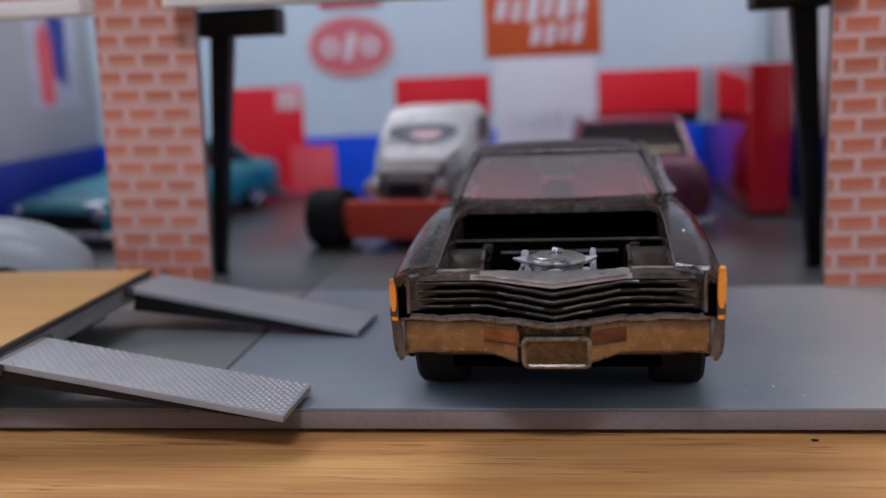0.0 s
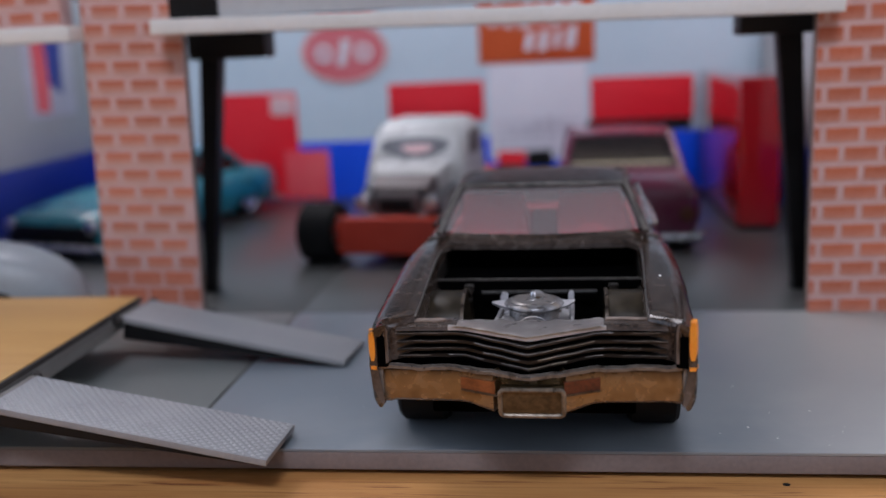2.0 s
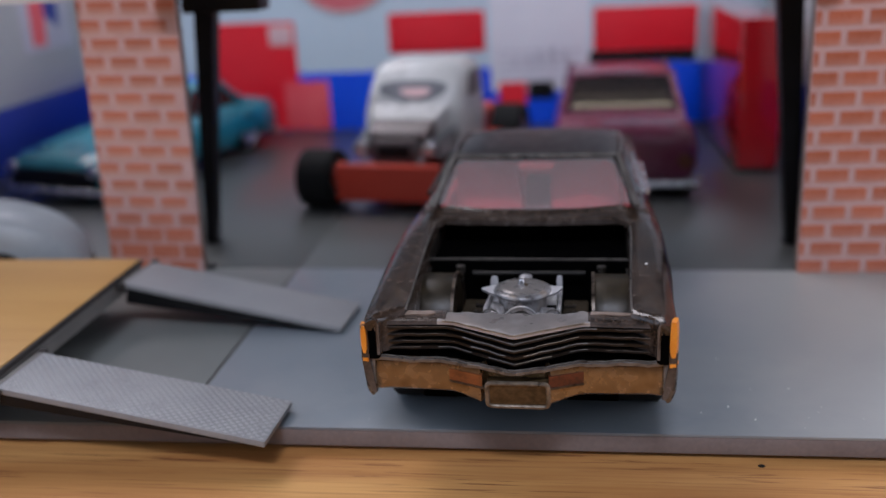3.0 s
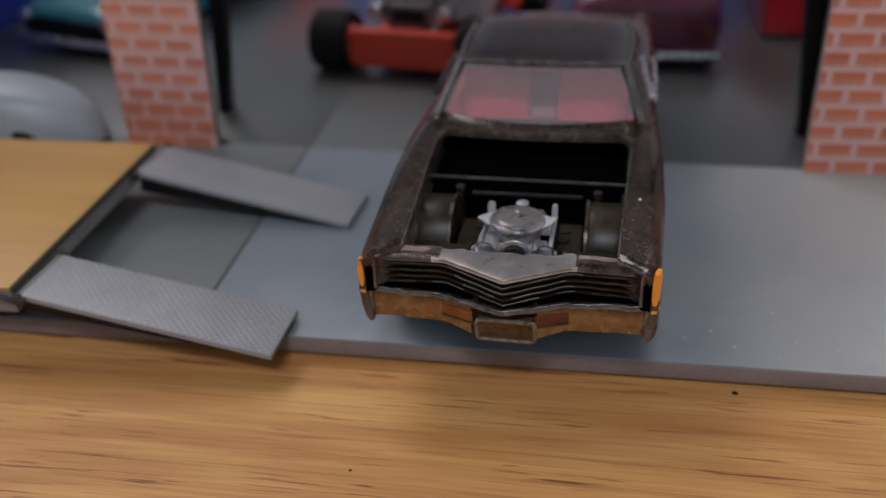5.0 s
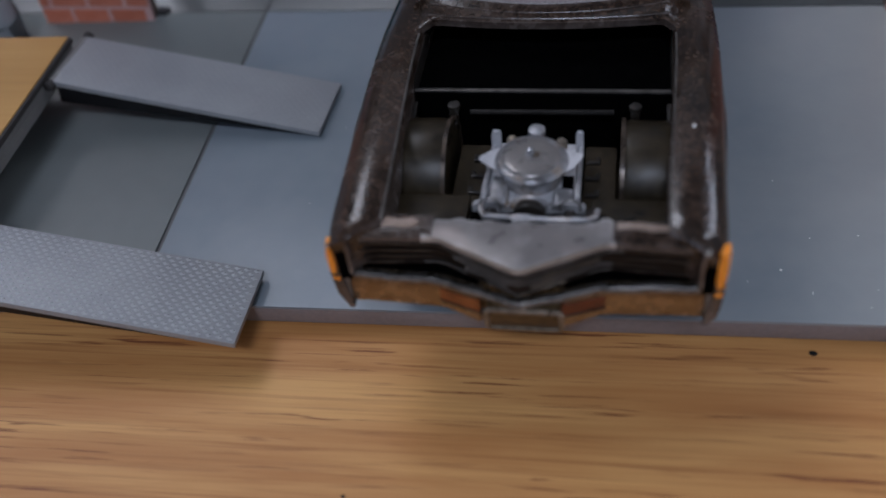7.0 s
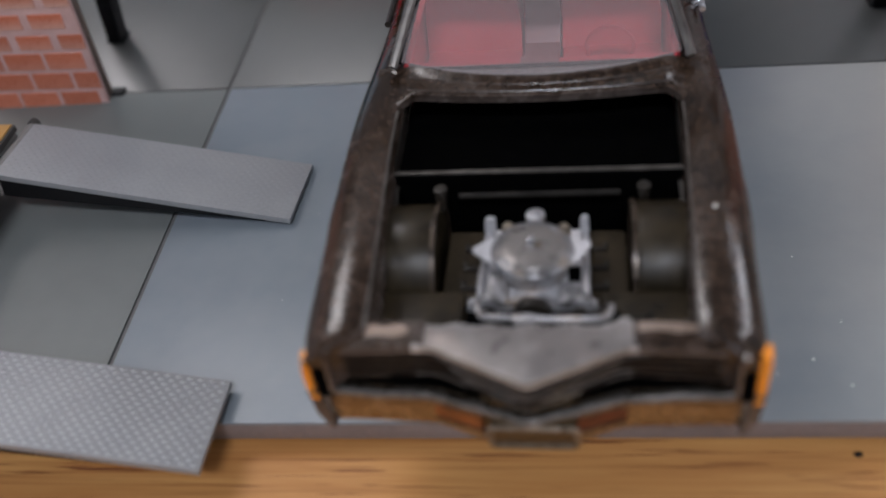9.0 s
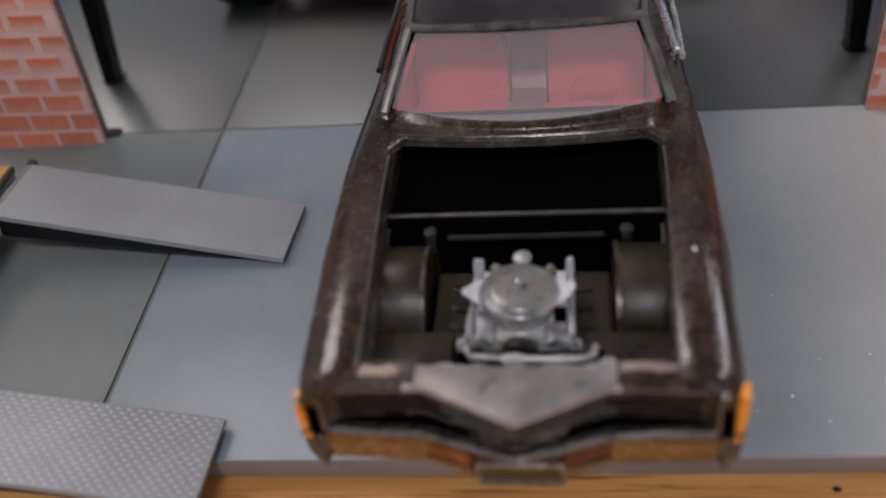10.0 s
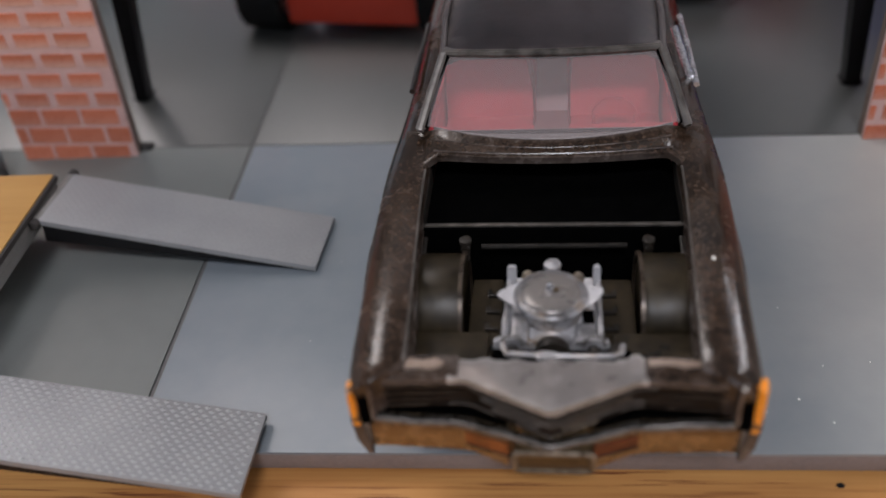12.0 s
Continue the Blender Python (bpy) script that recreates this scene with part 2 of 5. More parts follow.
# Sheen low on each brick goes into the print colour.
glare_to_mortar(M_BRICK, 0.38, 1.3)
M_BRICK_PALE = mat("glare_paled_brick_print", (0.50, 0.14, 0.075), (0.58, 0.19, 0.11), rough=0.30, scale=0.25, fine=4, spread=0.2, per_object=0.12, bump=0.01)
glare_to_mortar(M_BRICK_PALE, 0.8, 1.5, (3, 13))
M_MORTAR = mat("mortar_print", (0.60, 0.365, 0.33), (0.68, 0.45, 0.415), rough=0.34, scale=0.4, fine=4, bump=0.01)
M_CARD_EDGE = mat("card_edge", (0.045, 0.04, 0.037), (0.06, 0.054, 0.05), rough=0.9, scale=0.5, spec=0.2)
M_CARD = mat("brown_grey_card", (0.13, 0.095, 0.08), (0.19, 0.145, 0.12), rough=0.8, scale=0.4, fine=3, spec=0.2)
M_WHITE = mat("white_trim", (0.74, 0.74, 0.70), (0.80, 0.80, 0.77), rough=0.5, scale=0.1, fine=1.5)
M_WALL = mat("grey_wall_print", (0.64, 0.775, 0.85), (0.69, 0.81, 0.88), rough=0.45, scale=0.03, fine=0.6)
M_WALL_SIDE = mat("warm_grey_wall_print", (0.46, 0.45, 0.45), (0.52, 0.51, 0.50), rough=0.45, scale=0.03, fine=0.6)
M_BLUE = mat("blue_band_print", (0.004, 0.075, 0.80), (0.006, 0.10, 0.88), rough=0.4, scale=0.05, fine=1.0)
# Band blue darkened for the side walls' shade; also the poster's navy.
M_NAVY = mat("poster_navy_and_shaded_blue", (0.012, 0.03, 0.28), (0.02, 0.045, 0.34), rough=0.45, scale=0.05, fine=1.0)
M_REDP = mat("red_print", (0.92, 0.014, 0.03), (0.95, 0.028, 0.042), rough=0.4, scale=0.06, fine=1.2)
M_REDP2 = mat("faded_red_print", (0.88, 0.075, 0.10), (0.92, 0.14, 0.15), rough=0.4, scale=0.1, fine=1.5)
M_WHITEP = mat("white_print", (0.84, 0.82, 0.88), (0.90, 0.88, 0.92), rough=0.4, scale=0.05, fine=1.0)
M_OVAL = mat("faded_rose_print", (0.80, 0.17, 0.20), (0.84, 0.24, 0.26), rough=0.4, scale=0.1, fine=1.5)
M_GREYP = mat("pale_grey_print", (0.52, 0.50, 0.56), rough=0.4, scale=0.1)
M_ORANGE = mat("orange_sign_print", (0.70, 0.095, 0.02), (0.75, 0.13, 0.03), rough=0.4, scale=0.1, fine=2)
M_PINK = mat("pale_pink_print", (0.74, 0.50, 0.50), rough=0.4, scale=0.2)
M_BLACK = mat("black_plastic", (0.005, 0.005, 0.0055), (0.009, 0.009, 0.010), rough=0.5, scale=0.2, fine=4, spec=0.25)
M_PLATE = mat("grey_tread_plastic", (0.255, 0.255, 0.258), (0.30, 0.30, 0.298), rough=0.44, scale=0.15, fine=3, bump=0.01)
# Shinier and paler than M_PLATE: highlights on the tread tops painted in.
M_TREAD = mat("tread_top_highlight", (0.33, 0.33, 0.33), (0.375, 0.375, 0.37), rough=0.33, scale=0.3, fine=3)
M_FRAME = mat("grey_trailer_plastic", (0.17, 0.16, 0.15), (0.23, 0.22, 0.205), rough=0.5, scale=0.2, fine=3)
M_PAINT = mat("weathered_black_brown_paint", (0.0045, 0.0032, 0.0023), (0.056, 0.0315, 0.0185), rough=0.235, rough_span=0.1, scale=0.10, fine=0.8, spread=0.2, bump=0.02,
              bump_scale=0.8, wear=(0.12, 0.10, 0.09), speck=(0.085, 0.054, 0.037), speck_level=0.64, speck_scale=3.2, speck_soft=0.12, coat=0.2, spec=0.45)
M_ROOF = mat("dull_purple_black_roof_paint", (0.010, 0.0075, 0.008), (0.036, 0.028, 0.030), rough=0.42, rough_span=0.1, scale=0.1, fine=0.8, spread=0.2, bump=0.015, bump_scale=0.8, wear=(0.13, 0.11, 0.10))
M_BAY = mat("dark_bay_metal", (0.005, 0.0042, 0.0035), (0.024, 0.019, 0.014), rough=0.38, scale=0.3, fine=2.5, bump=0.02)
M_WELL = mat("dusty_brown_bay_metal", (0.0075, 0.006, 0.0036), (0.040, 0.0285, 0.0145), rough=0.36, scale=0.2, fine=1.0, spread=0.16, bump=0.02, spec=0.32)
M_DECKDIRT = mat("dry_brown_dirt", (0.013, 0.0095, 0.0055), (0.046, 0.033, 0.018), rough=0.6, scale=0.4, fine=2.0, spread=0.16, bump=0.03, spec=0.25)
# Near-black that paints the shade inside hollows; also the rubber seals.
M_VOID = mat("hollow_shade_and_seal_black", (0.0012, 0.0012, 0.0012), (0.002, 0.002, 0.002), rough=0.9, spec=0.0)
M_BARE = mat("bare_metal_patch", (0.22, 0.155, 0.115), (0.36, 0.28, 0.23), rough=0.38, metal=0.3, scale=0.4, fine=2)
M_ENGINE = mat("bare_cast_silver", (0.10, 0.096, 0.097), (0.27, 0.26, 0.262), rough=0.36, metal=0.35, scale=0.3, fine=1.2, spread=0.2, bump=0.045, bump_scale=0.7, wear=(0.60, 0.59, 0.60), speck=(0.34, 0.24, 0.15), speck_level=0.62, speck_scale=0.45, speck_soft=0.1)
M_LID = mat("smooth_cast_silver", (0.17, 0.158, 0.15), (0.27, 0.245, 0.225), rough=0.3, metal=0.45, scale=0.12, fine=0.6, spread=0.25, bump=0.004, bump_scale=0.6)
M_WORN = mat("worn_silver_paint", (0.17, 0.152, 0.143), (0.255, 0.232, 0.218), rough=0.36, metal=0.35, scale=0.1, fine=0.4, spread=0.25, bump=0.012, bump_scale=0.8, wear=(0.55, 0.53, 0.51), speck=(0.38, 0.30, 0.26), speck_level=0.64, speck_scale=0.13, speck_soft=0.1)
M_BUMPER = mat("dirty_brass_chrome", (0.18, 0.11, 0.048), (0.39, 0.26, 0.126), rough=0.27, metal=0.65, scale=0.10, fine=1.0, spread=0.17, bump=0.006,
               speck=(0.06, 0.038, 0.022), speck_level=0.66, speck_scale=0.2, wear=(0.26, 0.21, 0.16))
dirt_and_light_end(M_BUMPER, (0.028, 0.02, 0.014), 9.9, 11.0, "Z", 1.6, 0.35)
M_GRILLE = mat("rusty_dark_bar", (0.004, 0.003, 0.0024), (0.015, 0.0095, 0.0065), rough=0.46, metal=0.2, scale=0.4, fine=1.5)
M_HORN = mat("tarnished_dark_chrome", (0.022, 0.019, 0.016), (0.075, 0.065, 0.055), rough=0.3, metal=0.4, scale=0.25, fine=1.2, bump=0.01, wear=(0.3, 0.28, 0.26))
M_EDGE = mat("rusty_worn_edge", (0.03, 0.021, 0.015), (0.12, 0.088, 0.062), rough=0.35, metal=0.4, scale=0.5, fine=2.0)
M_RUST = mat("rust_red_lens", (0.06, 0.015, 0.007), (0.16, 0.038, 0.014), rough=0.4, scale=0.5, fine=3)
M_SIGNAL = mat("dirty_orange_lens", (0.13, 0.035, 0.009), (0.27, 0.08, 0.02), rough=0.4, scale=0.5, fine=3, bump=0.02)
M_AMBER = mat("orange_lens_paint", (0.80, 0.25, 0.015), (0.88, 0.33, 0.03), rough=0.4, scale=0.5, fine=3, bump=0.03, bump_scale=1.0, speck=(0.10, 0.04, 0.015), speck_level=0.66, speck_scale=0.7)
M_TYRE = mat("black_tyre", (0.006, 0.006, 0.006), (0.011, 0.011, 0.011), rough=0.75, scale=0.4, fine=4, bump=0.03, spec=0.2)
M_RIM = mat("chrome_rim", (0.55, 0.55, 0.57), rough=0.25, metal=0.9, scale=0.5)
M_CHROME = mat("dull_chrome", (0.60, 0.60, 0.62), (0.70, 0.70, 0.72), rough=0.25, metal=0.85, scale=0.3)
M_SEAT = mat("red_seat_plastic", (0.56, 0.05, 0.062), (0.62, 0.075, 0.085), rough=0.5, scale=0.2, fine=2)
M_DASH = mat("grey_console_plastic", (0.17, 0.15, 0.145), (0.21, 0.19, 0.18), rough=0.5, scale=0.3)
M_CONSOLE = mat("dusty_red_grey_console", (0.24, 0.085, 0.085), (0.28, 0.11, 0.108), rough=0.5, scale=0.3)
# Windscreen haze carries the sheen of reflected light as well as dust.
M_GLASS = glass("hazed_clear_plastic", (0.95, 0.95, 0.95), 0.16, 1.14)
M_GLASS_DARK = glass("smoky_clear_plastic", (0.40, 0.38, 0.38), 0.03)
M_MAROON = mat("maroon_paint", (0.16, 0.026, 0.06), (0.20, 0.035, 0.075), rough=0.3, scale=0.1, fine=2, coat=0.4)
M_TEAL = mat("teal_paint", (0.008, 0.20, 0.27), (0.012, 0.26, 0.33), rough=0.3, scale=0.1, fine=2, coat=0.4)
M_PALE = mat("pale_grey_paint", (0.25, 0.27, 0.285), (0.30, 0.325, 0.335), rough=0.42, scale=0.1, fine=2, coat=0.0, spec=0.4)
M_HOOD = mat("dull_brown_grey_metal", (0.13, 0.11, 0.11), (0.22, 0.19, 0.19), rough=0.42, metal=0.3, scale=0.3, fine=2)
M_CAB = mat("grubby_white_cab_paint", (0.50, 0.50, 0.48), (0.70, 0.70, 0.68), rough=0.35, scale=0.2, fine=1.2, spread=0.2, speck=(0.26, 0.25, 0.25), speck_level=0.64, speck_scale=0.25, speck_soft=0.08)
M_RODRED = mat("orange_red_plastic", (0.58, 0.045, 0.018), (0.66, 0.065, 0.03), rough=0.4, scale=0.1, fine=2)
M_RODGLASS = mat("smoky_grey_pane", (0.16, 0.165, 0.18), (0.26, 0.265, 0.285), rough=0.2, scale=0.15, fine=1.0)
M_CREAM = mat("cream_interior", (0.55, 0.47, 0.30), (0.62, 0.54, 0.36), rough=0.5, scale=0.3)
M_LOCKER = mat("glossy_red_enamel", (0.34, 0.004, 0.008), (0.40, 0.008, 0.012), rough=0.12, rough_span=0.03, scale=0.1, fine=2, coat=0.8)
# Plaster of the unseen room, set dark to hold back bounced light.
M_ROOM = mat("dim_plaster", (0.24, 0.25, 0.26), (0.28, 0.29, 0.30), rough=0.85, scale=0.004, fine=0.08)
M_CARPET = mat("carpet", (0.16, 0.155, 0.15), (0.21, 0.20, 0.19), rough=0.95, scale=0.02, fine=0.4)
M_DUST = mat("pale_dust", (0.70, 0.68, 0.64), rough=0.8)


# ---- building helpers: all in millimetres, scaled once in part() ----
def merge(dst, src):
    tmp = bpy.data.meshes.new("tmp")
    src.to_mesh(tmp)
    dst.from_mesh(tmp)
    bpy.data.meshes.remove(tmp)
    src.free()
    return dst


def box(x0, x1, y0, y1, z0, z1, bev=0.0, seg=2, into=None):
    bm = bmesh.new()
    bmesh.ops.create_cube(bm, size=1)
    for v in bm.verts:
        v.co = Vector(((x0 + x1) / 2 + v.co.x * (x1 - x0), (y0 + y1) / 2 + v.co.y * (y1 - y0), (z0 + z1) / 2 + v.co.z * (z1 - z0)))
    if bev:
        bmesh.ops.bevel(bm, geom=bm.edges[:], offset=bev, segments=seg, profile=0.6, affect="EDGES")
    return merge(into, bm) if into else bm


def loft(sections, ring=True, caps=True, into=None):
    """Skin between rows of points; ring: each row is a closed outline."""
    bm = bmesh.new()
    rows = [[bm.verts.new(p) for p in s] for s in sections]
    n = len(rows[0])
    for a, b in zip(rows, rows[1:]):
        for i in range(n if ring else n - 1):
            j = (i + 1) % n
            bm.faces.new((a[i], a[j], b[j], b[i]))
    if ring and caps:
        bm.faces.new(rows[0][::-1])
        bm.faces.new(rows[-1])
    bmesh.ops.recalc_face_normals(bm, faces=bm.faces[:])
    return merge(into, bm) if into else bm


def sheet(sections, thick, into=None):
    """An open skin given thickness by a solidify pass."""
    bm = loft(sections, ring=False)
    bmesh.ops.solidify(bm, geom=bm.faces[:], thickness=thick)
    bmesh.ops.recalc_face_normals(bm, faces=bm.faces[:])
    return merge(into, bm) if into else bm


def cyl(axis, c, r, length, seg=24, r2=None, bev=0.0, into=None):
    """A round bar of that length, centred on c, along x, y or z."""
    bm = bmesh.new()
    bmesh.ops.create_cone(bm, cap_ends=True, segments=seg, radius1=r, radius2=r if r2 is None else r2, depth=length)
    if bev:
        bmesh.ops.bevel(bm, geom=[e for e in bm.edges if abs(abs(e.calc_face_angle(0)) - math.pi / 2) < 0.4], offset=bev, segments=2, profile=0.6, affect="EDGES")
    turn = {"x": Matrix.Rotation(math.pi / 2, 4, "Y"), "y": Matrix.Rotation(-math.pi / 2, 4, "X"), "z": Matrix.Identity(4)}[axis]
    bm.transform(Matrix.Translation(c) @ turn)
    return merge(into, bm) if into else bm


def lathe(profile, c, axis="x", seg=28, into=None):
    """Turn a closed outline of (radius, along) about an axis through c."""
    secs = []
    for k in range(seg + 1):
        a = 2 * math.pi * k / seg
        row = []
        for r, h in profile:
            u, w = r * math.cos(a), r * math.sin(a)
            p = {"x": (h, u, w), "y": (u, h, w), "z": (u, w, h)}[axis]
            row.append((c[0] + p[0], c[1] + p[1], c[2] + p[2]))
        secs.append(row)
    bm = loft(secs, ring=True, caps=False)
    bmesh.ops.remove_doubles(bm, verts=bm.verts[:], dist=1e-4)
    bmesh.ops.recalc_face_normals(bm, faces=bm.faces[:])
    return merge(into, bm) if into else bm


def tube(points, r, seg=8, into=None):
    pts = [Vector(p) for p in points]
    secs = []
    for i, p in enumerate(pts):
        d = (pts[min(i + 1, len(pts) - 1)] - pts[max(i - 1, 0)]).normalized()
        a = d.orthogonal().normalized() if i == 0 else (a - d * a.dot(d)).normalized()
        b = d.cross(a)
        secs.append([p + r * (a * math.cos(2 * math.pi * k / seg) + b * math.sin(2 * math.pi * k / seg)) for k in range(seg)])
    return loft(secs, into=into)


def prism(poly, axis, c0, c1, bev=0.0, into=None):
    """A flat outline pushed from c0 to c1 along an axis; outline in the other two axes, in order x, y, z."""
    def place(p, c):
        return {"x": (c, p[0], p[1]), "y": (p[0], c, p[1]), "z": (p[0], p[1], c)}[axis]
    bm = loft([[place(p, c0) for p in poly], [place(p, c1) for p in poly]])
    if bev:
        bmesh.ops.bevel(bm, geom=bm.edges[:], offset=bev, segments=2, profile=0.6, affect="EDGES")
    return merge(into, bm) if into else bm


def mesh_of(name, bm, material, crease=0.65):
    for v in bm.verts:
        v.co *= K
    bm.normal_update()
    for e in bm.edges:
        e.smooth = not (len(e.link_faces) == 2 and e.calc_face_angle(0) > crease)
    for f in bm.faces:
        f.smooth = True
    me = bpy.data.meshes.new(name)
    bm.to_mesh(me)
    bm.free()
    me.materials.append(material)
    return me


def part(name, bm, material, parent=None, label="", crease=0.65):
    ob = new(name, mesh_of(name, bm, material, crease))
    if parent:
        ob.parent = parent
    if label:
        tagged(ob, label)
    return ob


def thing(name, label, category, x=0.0, y=0.0, z=0.0, rz=0.0, group="", kind=""):
    ob = new(name)
    ob.empty_display_size = 5 * K
    ob.matrix_basis = pose(x * K, y * K, z * K, 0, 0, rz)
    return tagged(ob, label, category, group, kind)


def smooth_step(a, b, t):
    t = max(0.0, min(1.0, (t - a) / (b - a)))
    return t * t * (3 - 2 * t)


def piece(name, me, parent, x, y, z):
    ob = new(name, me)
    ob.parent = parent
    ob.location = V(x, y, z)
    return ob


# ---- unseen room round the table, with openings for the lamps ----
TABLE_Z = -2.9
RX0, RX1, RY0, RY1, RZ0, RZ1 = -1500, 1700, -1150, 1900, -753, 1650


def room():
    tagged(part("room_floor", box(RX0, RX1, RY0, RY1, RZ0 - 20, RZ0), M_CARPET), "brown carpeted floor of the room", "floor", kind="structure")
    tagged(part("ceiling", box(RX0, RX1, RY0, RY1, RZ1, RZ1 + 20), M_ROOM), "plain dim grey plaster ceiling, unseen", "ceiling", kind="structure")
    bm = box(RX0, RX1, RY1, RY1 + 40, RZ0, 480)
    for x0, x1 in ((RX0, -1260), (-140, RX1)):
        box(x0, x1, RY1, RY1 + 40, 480, 1610, into=bm)
    box(RX0, RX1, RY1, RY1 + 40, 1610, RZ1, into=bm)
    tagged(part("wall_north", bm, M_ROOM), "unseen plaster wall with one light opening", "wall", kind="structure")
    bm = box(RX0, RX1, RY0 - 40, RY0, RZ0, 620)
    for x0, x1 in ((RX0, -480), (780, RX1)):
        box(x0, x1, RY0 - 40, RY0, 620, 1620, into=bm)
    box(RX0, RX1, RY0 - 40, RY0, 1620, RZ1, into=bm)
    tagged(part("wall_south", bm, M_ROOM), "unseen plaster wall with an opening for fill light", "wall", kind="structure")
    bm = box(RX1, RX1 + 40, RY0, RY1, RZ0, 100)
    for y0, y1 in ((RY0, -730), (830, RY1)):
        box(RX1, RX1 + 40, y0, y1, 100, 1250, into=bm)
    box(RX1, RX1 + 40, RY0, RY1, 1250, RZ1, into=bm)
    tagged(part("wall_east", bm, M_ROOM), "unseen plaster wall with one light opening", "wall", kind="structure")
    bm = box(RX0 - 40, RX0, RY0, RY1, RZ0, 100)
    for y0, y1 in ((RY0, -980), (-20, 150), (1250, RY1)):
        box(RX0 - 40, RX0, y0, y1, 100, 1250, into=bm)
    box(RX0 - 40, RX0, RY0, RY1, 1250, RZ1, into=bm)
    tagged(part("wall_west", bm, M_ROOM), "plain pale plaster wall with two windows", "wall", kind="structure")


def table():
    t = thing("wooden_table", "golden brown oak table top with dark grain streaks", "table", 0, 60, TABLE_Z)
    part("tabletop", box(-600, 700, -420, 480, -26, 0, 2.5), M_TABLE, t)
    for x in (-560, 660):
        for y in (-380, 440):
            part("leg", box(x - 25, x + 25, y - 25, y + 25, RZ0 - TABLE_Z, -26, 2), M_TABLE, t)


# ---- diorama base, walls, pillars ----
FX0, FX1, FY0, FY1 = -135, 105, 93.4, 262
GX, GY, GSKEW = -27.5, 144.6, -0.023


def base():
    f = part("floor", box(FX0, FX1, FY0, FY1, TABLE_Z + 0.6, -0.35, 0.15), M_BOARD)
    tagged(f, "grey board base of a toy garage, lying on the table", "floor", kind="structure")
    # Added undercut and dark core give the shade line along the table.
    part("base_core", box(FX0 + 2.5, FX1 - 2.5, FY0 + 2.2, FY1 - 2.5, TABLE_Z, TABLE_Z + 0.61), M_CARD_EDGE, f, "dark recessed core making the base's contact shade line")
    part("groove_bed", box(FX0 + 0.5, FX1 - 0.5, FY0 + 0.6, FY1 - 0.5, -0.36, -0.28), M_GROOVE, f, "dark dirt in the slab joints")
    g = 0.24
    for x0, x1 in ((FX0, GX - g), (GX + g, FX1)):
        j0, j1 = (GY + GSKEW * (x - GX) for x in (x0, x1))
        for front in (True, False):
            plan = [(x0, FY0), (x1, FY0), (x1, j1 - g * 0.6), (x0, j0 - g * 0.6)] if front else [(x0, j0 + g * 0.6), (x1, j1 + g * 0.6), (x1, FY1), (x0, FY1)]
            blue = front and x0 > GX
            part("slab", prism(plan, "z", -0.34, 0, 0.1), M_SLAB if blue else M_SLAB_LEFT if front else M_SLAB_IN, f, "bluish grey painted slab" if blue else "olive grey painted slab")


COURSE, PITCH = 2.79, 5.37


def lay_bricks(parent, x0, x1, first, rows, seed, shift=0.0, w=4.6, h=2.0, paint=M_BRICK, snug=0):
    """Running bond of thin bricks, w by h, on a face that looks towards -y; the lowest courses may lie closer together."""
    rnd = random.Random(seed)
    sizes = {False: (w, h), True: (4.9, 2.35)}
    meshes = {k: mesh_of("brick_full", box(0, a, -0.09, 0.2, 0, b, 0.06, 1), paint) for k, (a, b) in sizes.items()}
    for row in range(rows):
        w, h = sizes[row < snug]
        full = meshes[row < snug]
        z = first + row * COURSE
        x = x0 + 0.1 - shift - (0.5 * PITCH if row % 2 else 0.0)
        while x < x1 - 0.8:
            a, b = max(x, x0 + 0.05), min(x + w, x1 - 0.05)
            if b - a > w - 0.05:
                piece("brick", full, parent, a + rnd.uniform(-0.05, 0.05), 0, z)
            elif b - a > 0.6:
                piece("brick", mesh_of("brick_cut", box(0, b - a, -0.09, 0.2, 0, h, 0.06, 1), paint), parent, a, 0, z)
            x += PITCH


def pillar(x0, x1, y, lean, seed, first, shift, w, h, paint=M_BRICK, snug=0):
    """A thin card pillar on its front face; lean: degrees by which its top tips towards +x."""
    p = thing("brick_pillar", "narrow red brick pillar with pale mortar at the garage front", "pillar", 0, y, 0, group="brick pillars")
    p.matrix_basis = pose(x0 * K, y * K, 0, 0, lean, 0) @ Matrix.Translation(V(-x0, 0, 0))
    part("core", box(x0, x1, 0.0, 0.6, 0, 58, 0.08), M_MORTAR, p, "pale pinkish mortar")
    part("back_card", box(x0, x1 - 0.05, 0.6, 2.0, 0, 58), M_CARD, p, "brownish grey card behind the bricks")
    part("foot", box(x1 - 0.6, x1 + 1.5, 1.3, 2.8, 0, 0.9, 0.2), M_BLACK, p, "small black block behind the pillar")
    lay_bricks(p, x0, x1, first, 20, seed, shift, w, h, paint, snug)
    return p


def facade():
    """What closes the front over the openings; carried up unseen to shade the floor."""
    f = thing("wall_front", "red brick front wall over the side bay opening", "wall", 0, 141.5, 0, kind="structure")
    part("core", box(-121, -60.05, 0.0, 3.6, 46.4, 72.0, 0.12), M_MORTAR, f)
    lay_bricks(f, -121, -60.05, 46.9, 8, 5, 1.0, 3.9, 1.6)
    g = thing("wall_front", "pale grey panel over the main garage opening", "wall", 0, 142.4, 0, kind="structure")
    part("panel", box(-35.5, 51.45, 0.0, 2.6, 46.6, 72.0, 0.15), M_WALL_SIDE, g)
    part("dark_filler", box(-43.35, -35.55, 0.3, 2.6, 46.6, 72.0, 0.15), M_BLACK, g, "black filler plate")


